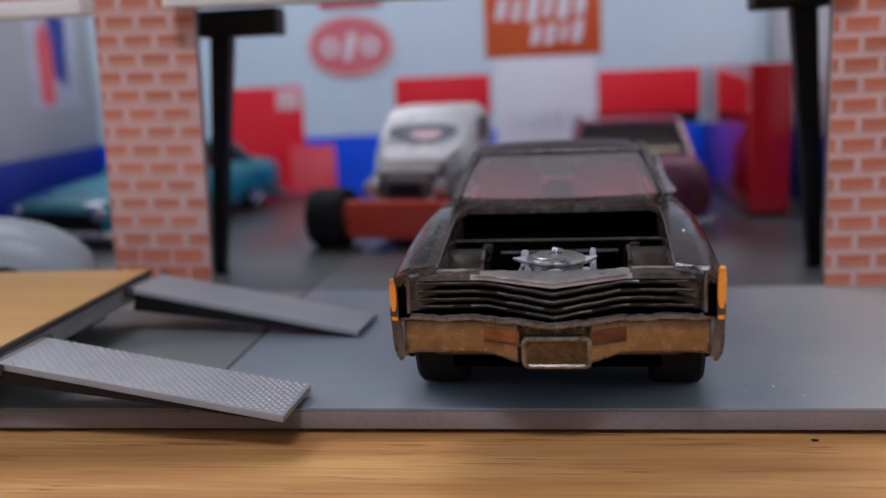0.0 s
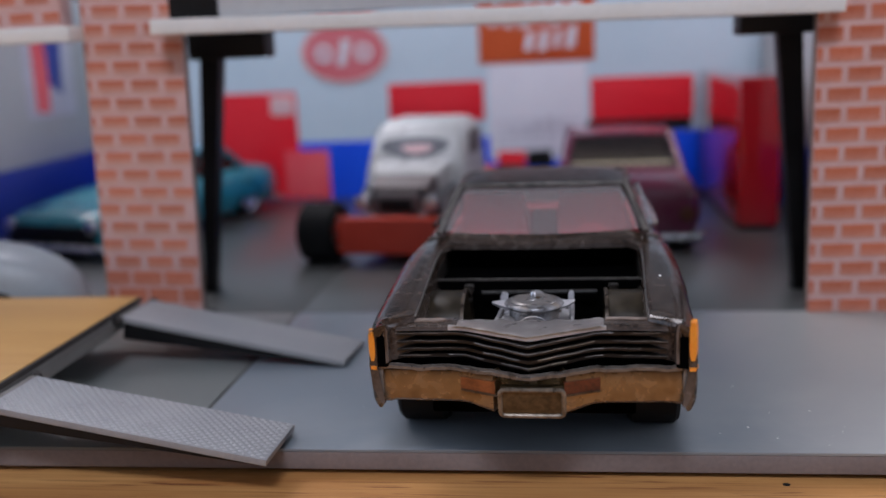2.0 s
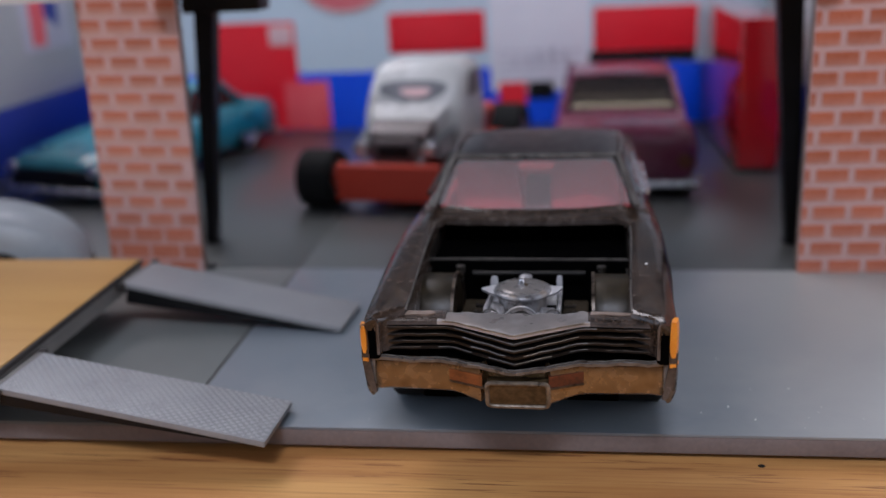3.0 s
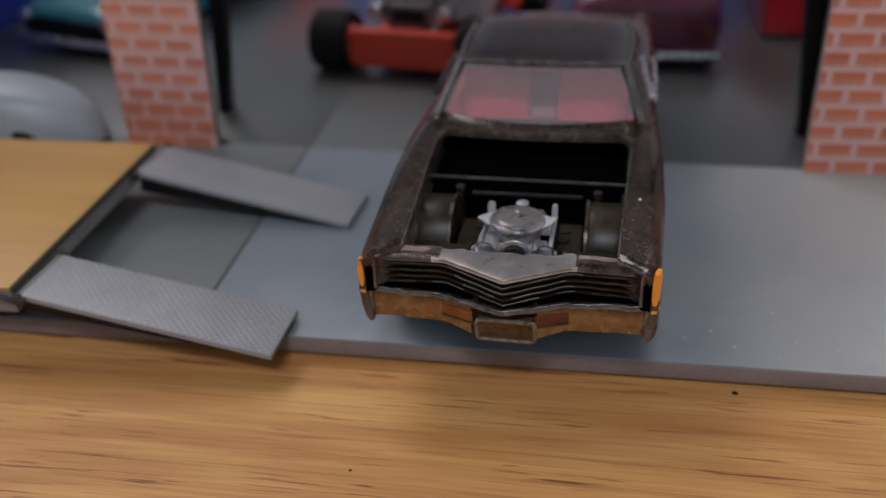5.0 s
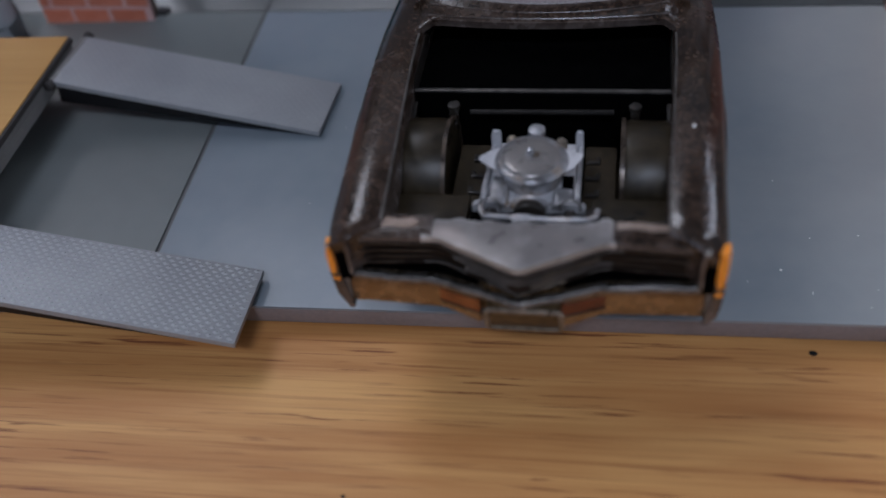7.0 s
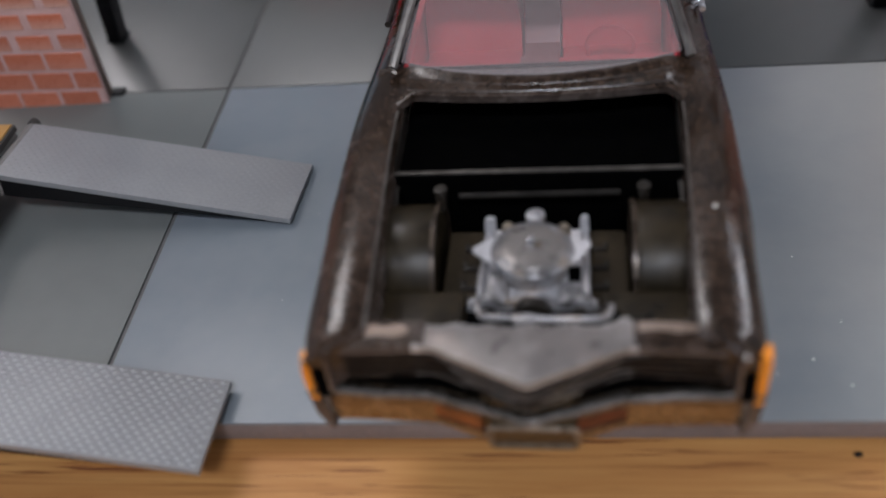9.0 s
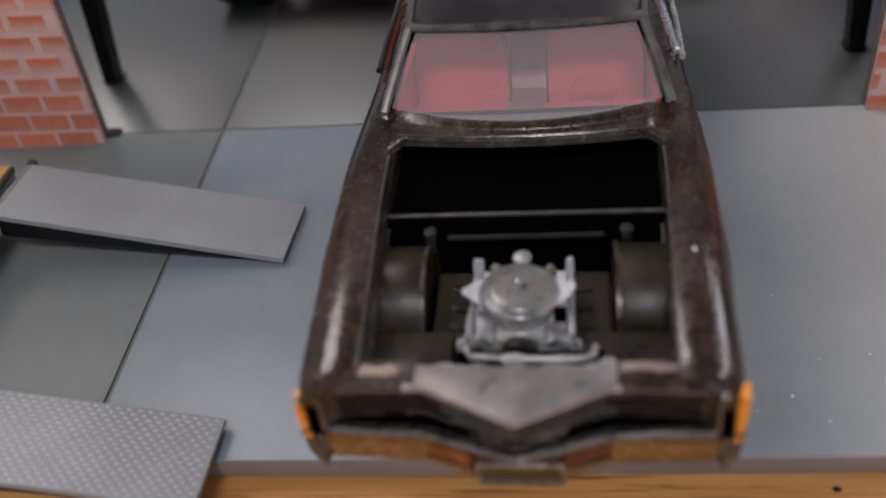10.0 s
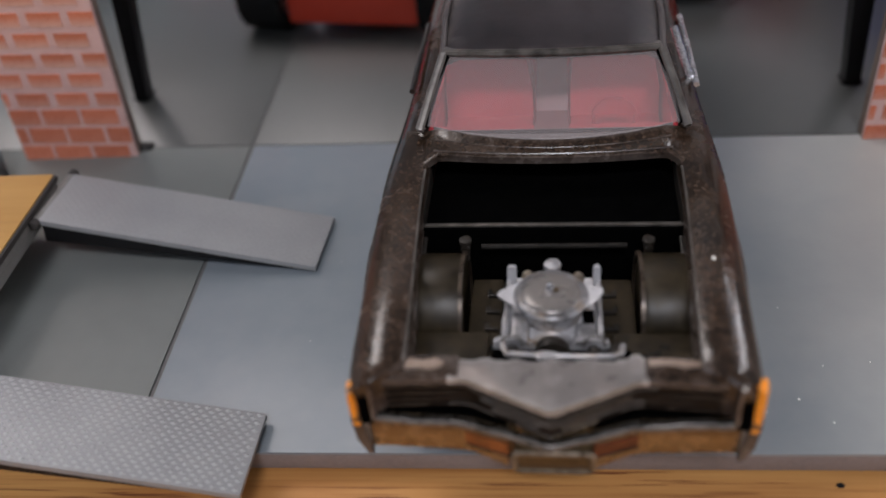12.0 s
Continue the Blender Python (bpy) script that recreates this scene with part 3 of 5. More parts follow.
def post(side):
    """Black corner post that widens upward, with an arm at its top."""
    p = thing("black_post", "black plastic support post with a top arm, behind the brick pillar", "post", 0, 0, 0, group="black posts")
    if side < 0:
        lo, hi, arm, y0 = (-48.4, -46.5), (-44.8, -41.4), (-46.3, -32.9), 157.0
    else:
        lo, hi, arm, y0 = (51.8, 53.8), (47.9, 51.6), (42.0, 53.2), 154.0
    y1 = y0 + 3.0
    part("shaft", loft([[(lo[0], y0 + 0.6, 0), (lo[1], y0 + 0.6, 0), (lo[1], y1, 0), (lo[0], y1, 0)],
                        [(hi[0], y0, 40.6), (hi[1], y0, 40.6), (hi[1], y1, 40.6), (hi[0], y1, 40.6)]]), M_BLACK, p)
    # Added black plate where the contact shade of the post lies.
    part("foot", box(lo[0] - 0.3, lo[1] + 0.4, y0 + 0.8, y1 + 0.3, 0, 0.35, 0.1), M_BLACK, p)
    part("arm", box(arm[0], arm[1], y0 - 1.5, y1 + 1.5, 40.4, 44.9, 0.5), M_BLACK, p)


def sign_panel(name, label, wall, x0, x1, z0, z1, material, y=258.9, proud=0.35):
    return part(name, box(x0, x1, y - proud, y + 0.1, z0, z1, 0.08), material, wall, label)


def garage_walls():
    back = tagged(part("wall_back", box(-121, 71, 259, 262, 0, 58.0, 0.2), M_WALL), "printed grey garage back wall with red and blue panels", "wall", kind="structure")
    sign_panel("blue_band", "bright blue printed lower band", back, -119.8, 69.8, 0.05, 16.2, M_BLUE, proud=0.15)
    sign_panel("red_panel", "red printed tool panel", back, -83, -57.7, 0.3, 30.4, M_REDP, proud=0.3)
    sign_panel("red_panel_low", "faded red printed low cabinet", back, -62, -49.2, 0.3, 14.0, M_REDP2, proud=0.45)
    sign_panel("pale_label", "small pale pink print", back, -65, -58.4, 24, 29.5, M_PINK, proud=0.4)
    sign_panel("red_panel", "red printed tool panel", back, -31.2, -5.0, 20.9, 31.4, M_REDP, proud=0.3)
    sign_panel("red_panel", "red printed tool panel", back, 24.0, 50.8, 19.6, 30.9, M_REDP, proud=0.3)
    white = sign_panel("white_panel", "white printed tool cabinet", back, -3.6, 22.8, 9.5, 35.4, M_WHITEP, proud=0.3)
    for i in range(5):
        part("drawer_line", box(-1.5, 21, 258.45, 258.65, 12.0 + i * 2.0, 12.35 + i * 2.0), M_GREYP, white)
    for i, (x, h) in enumerate(((6, 3.0), (9, 4.0), (12.5, 5.0), (16, 3.6), (2.5, 2.4))):
        part("tool_print", box(x, x + 1.2, 258.45, 258.65, 16, 16 + h), M_GREYP, white)
    sign_panel("red_cabinet_print", "red printed low cabinet", back, -1.5, 6.0, 3.5, 12.0, M_REDP, proud=0.5)
    sign_panel("black_box_print", "black printed box", back, 6.4, 13.4, 7.4, 12.0, M_BLACK, proud=0.5)
    sign_panel("black_shadow_print", "dark printed shelf edge", back, 22.6, 50.5, 16.6, 19.5, M_BLACK, proud=0.3)
    # advertising signs: plain shapes in their colours
    sq = sign_panel("square_sign", "orange square sign with white lettering shapes", back, -5.8, 25.0, 35.8, 56, M_ORANGE, proud=0.45)
    for x0, x1, z0, z1 in ((-3, 0.5, 45.4, 51.2), (1.2, 4.4, 45.0, 50.6), (5.2, 9.0, 44.6, 51.4), (9.6, 12.6, 45.6, 51.8), (13.2, 17.2, 45.0, 52.0), (17.8, 21.6, 46.0, 52.4), (-1.5, 20, 52.4, 54.2), (6.2, 9.4, 38.6, 43.8), (10.0, 13.2, 38.4, 44.2), (13.8, 16.6, 39.2, 44.0), (17.2, 20.6, 38.8, 45.0)):
        part("sign_stroke", prism([(x0, z0), (x1 - 1, z0 + 0.3), (x1, z1), (x0 + 1, z1 - 0.3)], "y", 258.2, 258.46, 0.0), M_WHITEP, sq)
    ov = part("oval_sign", cyl("y", (0, 0, 0), 1, 0.5, 40), M_OVAL, back, "red oval sign with a white rim and white shapes")
    for v in ov.data.vertices:
        v.co = Vector((v.co.x * 12.0 - 42.9 * K, v.co.y + 258.7 * K, v.co.z * 8.2 + 40.6 * K))
    rim = part("oval_rim", lathe([(0.90, -0.32), (1.0, -0.32), (1.0, -0.1), (0.90, -0.1)], (0, 0, 0), "y", 40), M_PINK, ov)
    for v in rim.data.vertices:
        v.co = Vector((v.co.x * 12.4 - 42.9 * K, v.co.y + 258.7 * K, v.co.z * 8.5 + 40.6 * K))
    for x in (-48.6, -37.4):
        part("sign_stroke", lathe([(1.2, -0.3), (2.5, -0.3), (2.5, -0.05), (1.2, -0.05)], (x, 258.5, 40.4), "y", 24), M_WHITEP, ov)
    part("sign_stroke", prism([(-45.0, 37.0), (-42.8, 37.0), (-40.8, 44.0), (-43.4, 44.0)], "y", 258.2, 258.44), M_WHITEP, ov)
    part("oval_sign", box(-51, -34, 258.3, 258.95, 51.2, 53.6, 0.1), M_REDP2, back, "lower edge of a second red sign")
    left = tagged(part("wall_left", box(-121, -118, 141.5, 259, 0, 58.6, 0.2), M_WALL_SIDE), "printed warm grey garage side wall with a shaded blue band", "wall", kind="structure")
    part("navy_band", box(-118.1, -117.85, 142, 258.8, 0.05, 16.2, 0.05), M_NAVY, left, "blue printed lower band darkened for shade")
    poster = part("poster", box(-118.1, -117.7, 226, 250, 27.5, 54, 0.08), M_GREYP, left, "small wall poster with red and blue shapes")
    part("poster_shape", prism([(230, 29), (236, 28.6), (238, 44), (234, 50), (230.5, 46)], "x", -117.72, -117.5), M_REDP2, poster)
    part("poster_shape", prism([(237, 36), (243, 33), (245, 50), (240, 53), (236.5, 51)], "x", -117.74, -117.45), M_NAVY, poster)
    # Darker grey paints in shade; carried to 74, out of view, to block glare.
    right = tagged(part("wall_right", box(68, 71, 146, 259, 0, 74.0, 0.2), M_WALL_SIDE), "printed grey garage side wall with its shade painted in", "wall", kind="structure")
    part("navy_band", box(67.8, 68.1, 146.5, 258.8, 0.05, 16.2, 0.05), M_NAVY, right, "blue printed lower band darkened for shade")
    lin = thing("lintel", "thin white strip along the top of the garage openings", "beam", 0, 139.6, 44.6, kind="structure")
    main = part("strip", box(-44.6, 53.0, -1.6, 4.6, -0.9, 1.3, 0.25), M_WHITE, lin)
    main.matrix_basis = pose(0, 0, 0, 0, 0.85, 0)
    part("strip", box(-121, -57.2, -1.6, 3.5, -0.6, 1.7, 0.25), M_WHITE, lin)


def locker():
    c = thing("red_cabinet", "long tall glossy red metal cabinet on the garage floor", "cabinet", 56.2, 202.2, 0)
    part("body", box(-4.2, 4.2, 0.3, 54.8, 0.7, 31.8, 0.4), M_LOCKER, c)
    part("plinth", box(-3.8, 3.8, 0.8, 54.3, 0, 0.7), M_BLACK, c)
    part("door", box(-3.9, 3.9, 0.0, 0.35, 1.3, 31.2, 0.12), M_LOCKER, c)
    part("door_handle", box(2.6, 3.1, -0.4, 0.05, 15, 19, 0.1), M_LOCKER, c)


# ---- trailer with two ramps ----
def ramp(parent, name, x_hinge, z_hinge, x_tip, z_tip, y0, y1, yaw, deep, relief):
    length = math.hypot(x_tip - x_hinge, z_tip - z_hinge)
    r = part(name, box(0, length, y0, y1, -0.75, 0, 0.12), M_PLATE, parent, "grey plastic ramp with a raised tread")
    # Black wedges added to paint the shade under the ramp.
    for yy in (y0 + 0.25, y1 - 0.85):
        part("flange", loft([[(0.3, yy, -0.7), (0.3, yy + 0.6, -0.7), (0.3, yy + 0.6, -deep), (0.3, yy, -deep)],
                             [(length - 0.6, yy, -0.7), (length - 0.6, yy + 0.6, -0.7), (length - 0.6, yy + 0.6, -0.85), (length - 0.6, yy, -0.85)]]), M_BLACK, r, "black wedge standing for the shade under the ramp")
    slope = math.degrees(math.atan2(z_hinge - z_tip, x_tip - x_hinge))
    ym = (y0 + y1) / 2
    r.matrix_basis = pose(x_hinge * K, 0, z_hinge * K, 0, slope, 0) @ Matrix.Translation(V(0, ym, 0)) @ pose(0, 0, 0, 0, 0, yaw) @ Matrix.Translation(V(0, -ym, 0))
    bm = bmesh.new()
    p, row, y = 0.98, 0, y0 + 0.4
    while y < y1 - 0.25:
        x = 0.5 + (p / 2 if row % 2 else 0)
        while x < length - 0.3:
            rim = [bm.verts.new((x + dx, y + dy, -0.01)) for dx, dy in ((-0.36, 0), (0, -0.24), (0.36, 0), (0, 0.24))]
            peak = bm.verts.new((x, y, relief))
            for i in range(4):
                bm.faces.new((rim[i], rim[(i + 1) % 4], peak))
            x += p
        y += 0.46
        row += 1
    t = part("tread", bm, M_TREAD if relief > 0.1 else M_PLATE, r, "raised diamond tread")
    tagged(t, kind="stuff")
    part("hinge", cyl("y", (-0.3, ym, -0.5), 0.55, y1 - y0 + 0.8, 12), M_FRAME, r)
    for yy in (y0 - 0.3, y1 + 0.3):
        part("hinge_pin", cyl("y", (-0.3, yy, -0.4), 0.6, 0.9, 14, bev=0.12), M_CARD_EDGE, r, "dark hinge knuckle")
    return r


def trailer():
    t = thing("flatbed_trailer", "toy flatbed trailer with a tan wooden deck and two lowered ramps", "trailer", 0, 0, 0)
    part("deck", box(-130, -46.3, 89.1, 128.1, 7.05, 7.5, 0.1), M_DECK, t, "tan wood veneer deck")
    part("deck_frame", box(-130, -46.2, 89.2, 128.0, 5.7, 7.04, 0.2), M_FRAME, t)
    part("side_rail", box(-130, -46.5, 89.6, 91.2, 3.6, 5.7, 0.3), M_FRAME, t)
    part("side_rail", box(-130, -46.5, 126.2, 127.8, 3.6, 5.7, 0.3), M_FRAME, t)
    part("end_rail", box(-48.1, -46.3, 91.2, 126.2, 4.3, 5.7, 0.3), M_FRAME, t)
    part("deck_edge", box(-46.25, -45.85, 89.2, 128.0, 6.75, 7.42, 0.1), M_CARD_EDGE, t, "thin dark brown deck edge")
    # Unseen block added to keep the space under the deck dark.
    part("chassis", box(-128, -51.5, 92.0, 124.5, 1.3, 5.65, 0.4), M_BLACK, t, "black block filling in the shade under the deck")
    part("axle", cyl("y", (-100, 108.2, 4.1), 0.7, 22, 10), M_BLACK, t)
    for y in (99.5, 117):
        w = part("tyre", cyl("y", (-100, y, 4.1), 4.1, 4.5, 24, bev=0.5), M_TYRE, t)
        part("rim", cyl("y", (-100, y - 0.1, 4.1), 2.3, 4.8, 20, bev=0.3), M_RIM, w)
    part("hinge_hook", tube([(-50.5, 88.7, 6.6), (-48.6, 88.5, 6.95), (-47.0, 88.5, 6.7), (-46.0, 88.6, 6.1), (-45.2, 88.7, 6.0), (-44.4, 88.6, 6.25)], 0.3, 8), M_CARD_EDGE, t, "dark bent wire hook at the hinge")
    ramp(t, "ramp", -45.0, 6.5, -15.0, 1.3, 89.15, 98.2, -2.4, 2.2, 0.15)
    ramp(t, "ramp", -45.0, 6.5, -13.6, 0.9, 120.4, 129.6, -4.3, 3.1, 0.07)


# ---- the open-bonnet car in front ----
def wheel(parent, x, y, r, w, material=None):
    prof = [(r * 0.62, -w / 2 + 0.25), (r * 0.93, -w / 2), (r, -w / 2 + 0.45), (r, w / 2 - 0.45), (r * 0.93, w / 2), (r * 0.62, w / 2 - 0.25)]
    t = part("tyre", lathe(prof, (x, y, r), "x", 32), M_TYRE, parent)
    part("rim", lathe([(0.05, -w / 2 + 0.5), (r * 0.3, -w / 2 + 0.3), (r * 0.55, -w / 2 + 0.55), (r * 0.64, -w / 2 + 0.2), (r * 0.64, w / 2 - 0.2), (r * 0.55, w / 2 - 0.55), (r * 0.3, w / 2 - 0.3), (0.05, w / 2 - 0.5)],
                      (x, y, r), "x", 24), material or M_RIM, t)
    return t


def nose(x, tip, mid, end):
    """Plan of the V-shaped front: depth at a distance x from the middle."""
    a = abs(x)
    if a < 6.4:
        return tip + (mid - tip) * a / 6.4
    return mid + (end - mid) * (a - 6.4) / 8.4


def span(n, a, b):
    return [a + (b - a) * i / (n - 1) for i in range(n)]


def side_skin(s):
    """One long side of the body from the lamp to the tail, with wheel arches and the inner lip of the bonnet opening."""
    secs = []
    ys = sorted(set([0.0, 0.25, 0.7, 1.4] + span(40, 2.2, 79.0) + [8.3, 8.6, 21.4, 21.7, 55.3, 55.6, 68.4, 68.7]))
    for y in ys:
        n = smooth_step(0.0, 3.2, y)
        w = 15.1 + 0.4 * n + 0.3 * smooth_step(4, 20, y) - 0.7 * smooth_step(24, 42, y) - 0.7 * smooth_step(60, 80, y)
        top = 15.6 + 0.8 * smooth_step(-1.0, 13.0, y) + 0.55 * smooth_step(9, 26, y) - 0.25 * smooth_step(62, 80, y)
        low = 5.3 + 2.2 * (1 - smooth_step(0, 7, y))
        for c in (15.0, 62.0):
            d = abs(y - c)
            if d < 6.5:
                low = max(low, 5.2 + math.sqrt(6.5 ** 2 - d * d) * 0.98)
        low = min(low, top - 4.4)
        inner = 10.85 + 0.75 * smooth_step(2, 26, y)
        if y < 2.2:
            inner = 13.3 - 2.0 * smooth_step(0.4, 2.2, y)
        h = top - low
        m = 0.5 * (w + inner)
        outer = [(w - 0.8, low), (w - 0.1, low + 0.2 * h), (w + 0.12, low + 0.48 * h), (w + 0.02, low + 0.70 * h), (w - 0.1, top - 1.5), (w - 0.26, top - 0.95), (w - 0.62, top - 0.55),
                 (w - 1.35, top - 0.22), (m - 0.2, top), (inner + 0.8, top - 0.1), (inner + 0.2, top - 0.32), (inner, top - 0.8), (inner + 0.02, top - 4.0)]
        back = [(inner + 0.35, top - 4.0), (inner + 0.45, top - 1.1), (w - 1.5, top - 0.8), (w - 0.95, top - 1.5), (w - 0.62, low + 0.5 * h), (w - 1.2, low)]
        secs.append([(s * x, y, z) for x, z in outer + back])
    return loft(secs)


def engine(car):
    """The bare V8 between the wheel arches: dark block, silver manifold, flat air cleaner, front pipe."""
    part("engine_block", box(-4.1, 4.1, 6.8, 16.2, 6.4, 11.7, 0.35), M_BAY, car, "dark cast engine block")
    for s in (1, -1):
        deck = part("exhaust_deck", box(*sorted((s * 4.2, s * 7.0)), 6.6, 17.2, 9.4, 10.7, 0.25), M_DECKDIRT, car, "dusty olive-brown shelf beside the engine")
        for y in (8.3, 10.4, 12.5, 14.6):
            hook = [(4.35, y), (5.55, y + 0.05), (5.62, y + 0.85), (5.25, y + 0.9), (5.2, y + 0.4), (4.4, y + 0.4)]
            part("exhaust_port", prism([(s * a, b) for a, b in hook], "z", 10.6, 11.0, 0.08), M_BAY, deck, "black hooked exhaust port")
    # manifold with its two front humps and a gap beside the air cleaner
    man = loft([[(-3.9, 7.6, 11.6), (3.9, 7.6, 11.6), (3.7, 15.6, 11.6), (-3.5, 15.6, 11.6)], [(-3.7, 7.8, 12.4), (3.7, 7.8, 12.4), (3.5, 15.4, 12.4), (-3.3, 15.4, 12.4)]])
    for x0, x1, y1 in ((-3.4, -1.75, 10.4), (1.9, 3.6, 9.2)):
        bumpy = box(x0, x1, 7.3, y1, 12.1, 13.25, 0.5, 3)
        for v in bumpy.verts:
            v.co.z -= 0.35 * max(0.0, 8.4 - v.co.y) + 0.08 * math.sin(2.9 * v.co.x + 1.3 * v.co.y)
        merge(man, bumpy)
    man_ob = part("manifold", man, M_ENGINE, car, "bare silver intake manifold", 0.9)
    # Flat black plate in place of a hole: its shade is painted.
    part("gap", box(2.55, 3.55, 9.6, 11.3, 12.38, 12.46, 0.02), M_VOID, man_ob, "black plate standing for a shaded gap in the casting")
    part("side_rail", box(3.75, 4.15, 7.6, 15.0, 12.2, 13.35, 0.16), M_ENGINE, man_ob)
    part("side_rail", tube([(-3.55, 14.4, 12.9), (-3.6, 11.5, 13.0), (-3.75, 9.2, 13.05), (-3.7, 7.4, 13.1)], 0.26), M_ENGINE, man_ob)
    for x0, x1, y0, z1 in ((-3.75, -2.95, 14.2, 14.5), (3.5, 4.12, 14.0, 14.7)):
        part("corner_tab", loft([[(x0, y0, 12.2), (x1, y0, 12.2), (x1, y0 + 0.7, 12.2), (x0, y0 + 0.7, 12.2)], [(x0, y0 + 0.1, z1 - 0.4), (x1, y0 + 0.1, z1 - 0.2), (x1, y0 + 0.6, z1 - 0.2), (x0, y0 + 0.6, z1 - 0.4)],
                                 [(x0 + 0.15, y0 + 0.2, z1), (x1 - 0.15, y0 + 0.2, z1), (x1 - 0.15, y0 + 0.5, z1), (x0 + 0.15, y0 + 0.5, z1)]]), M_ENGINE, man_ob)
    for x, y in ((-2.0, 14.7), (2.25, 14.5)):
        part("bolt", lathe([(0.02, 13.75), (0.3, 13.7), (0.52, 13.4), (0.55, 12.3), (0.02, 12.3)], (x, y, 0), "z", 14), M_PLATE_RIM, man_ob, "bronzed round bolt head")
    # scalloped front edge over the pulleys
    pts = []
    for k in range(41):
        a = k / 40
        pts.append((-4.6 + 9.2 * a, 12.6 + 0.5 * abs(math.sin(a * math.pi * 3.0)) ** 0.7))
    cover = part("front_cover", prism([(4.6, 11.9), (-4.6, 11.9)] + pts, "y", 7.2, 7.7), M_ENGINE, car, "bare silver scalloped front cover")
    part("pulley", cyl("y", (0.1, 6.85, 12.1), 1.4, 0.8, 28, bev=0.12), M_BAY, cover, "black centre pulley")
    arc = [(0.1 + 1.75 * math.cos(a), 7.0, 12.3 + 1.7 * math.sin(a)) for a in span(15, 0.25, math.pi - 0.25)]
    part("pulley_guard", tube(arc, 0.13, 6), M_ENGINE, cover)
    for x in (-3.1, 3.4):
        loop = [(x + 0.85 * math.cos(a), 7.0, 12.9 + 0.85 * math.sin(a)) for a in span(13, -0.5, math.pi + 0.5)]
        part("pulley_guard", tube(loop, 0.1, 6), M_HORN, cover)
        part("pulley", cyl("y", (x, 6.85, 12.0), 0.6, 0.6, 20, bev=0.1), M_BAY, cover)
    # Black block paints the dark space between front cover and header.
    part("fan_gap", box(-4.7, 6.3, 4.3, 7.1, 11.3, 12.15, 0.1), M_VOID, car, "black block standing for the shaded gap before the engine")
    pipe = part("front_pipe", tube([(-3.8, 7.6, 12.9), (-3.85, 6.6, 12.95), (-3.45, 5.75, 13.0), (-1.0, 5.5, 13.1), (1.6, 5.4, 13.1), (4.8, 5.45, 13.1), (5.45, 5.9, 13.05), (5.6, 6.9, 12.8)], 0.25), M_ENGINE, car, "worn silver front pipe")
    part("pipe_joint", box(-1.15, 0.35, 5.0, 5.8, 12.8, 13.35, 0.2), M_ENGINE, pipe)
    part("alternator", cyl("y", (4.9, 6.8, 11.3), 0.95, 1.8, 18, bev=0.2), M_BAY, car)
    # air cleaner
    part("carburettor", lathe([(0.02, 12.3), (2.35, 12.3), (2.55, 12.6), (2.6, 14.1), (0.02, 14.1)], (0.0, 11.1, 0), "z", 36), M_ENGINE, car)
    ac = part("air_cleaner", lathe([(0.02, 14.62), (2.35, 14.62), (2.75, 14.58), (3.0, 14.45), (3.1, 14.25), (3.0, 14.05), (2.5, 13.95), (0.02, 13.95)], (0.0, 11.1, 0), "z", 48), M_ENGINE, car, "bare silver air cleaner with a round lid", 1.0)
    for s in (1, -1):
        out = 4.15 if s > 0 else 4.3
        y0 = 11.5 if s > 0 else 10.9
        part("wing", loft([[(s * 2.4, 12.9, 14.2), (s * 2.75, 9.7, 14.25), (s * 2.6, 9.8, 13.9), (s * 2.4, 12.8, 13.9)],
                           [(s * 3.4, 12.3, 14.3), (s * 3.6, 10.3, 14.3), (s * 3.5, 10.4, 14.0), (s * 3.4, 12.2, 14.0)],
                           [(s * out, y0 + 0.5, 14.4), (s * (out + 0.1), y0, 14.45), (s * out, y0, 14.2), (s * (out - 0.05), y0 + 0.4, 14.2)]]), M_ENGINE, ac)
    part("lid", lathe([(0.02, 14.86), (1.2, 14.85), (2.0, 14.8), (2.3, 14.74), (2.42, 14.6), (0.02, 14.6)], (0.0, 11.1, 0), "z", 48), M_LID, ac, "smooth silver lid", 1.0)
    part("wing_nut", lathe([(0.02, 15.5), (0.2, 15.46), (0.33, 15.25), (0.34, 14.8), (0.02, 14.8)], (-0.1, 11.2, 0), "z", 16), M_CHROME, ac, "bright rounded wing nut")
    part("stud_hole", cyl("z", (0.42, 11.15, 14.87), 0.24, 0.12, 14), M_PLATE_FACE, ac, "dark stud hole")
    part("distributor", lathe([(0.02, 14.5), (0.45, 14.48), (0.72, 14.3), (0.74, 13.9), (0.5, 13.6), (0.5, 12.3), (0.02, 12.3)], (0.1, 15.1, 0), "z", 22), M_ENGINE, car, "round silver distributor cap", 0.9)


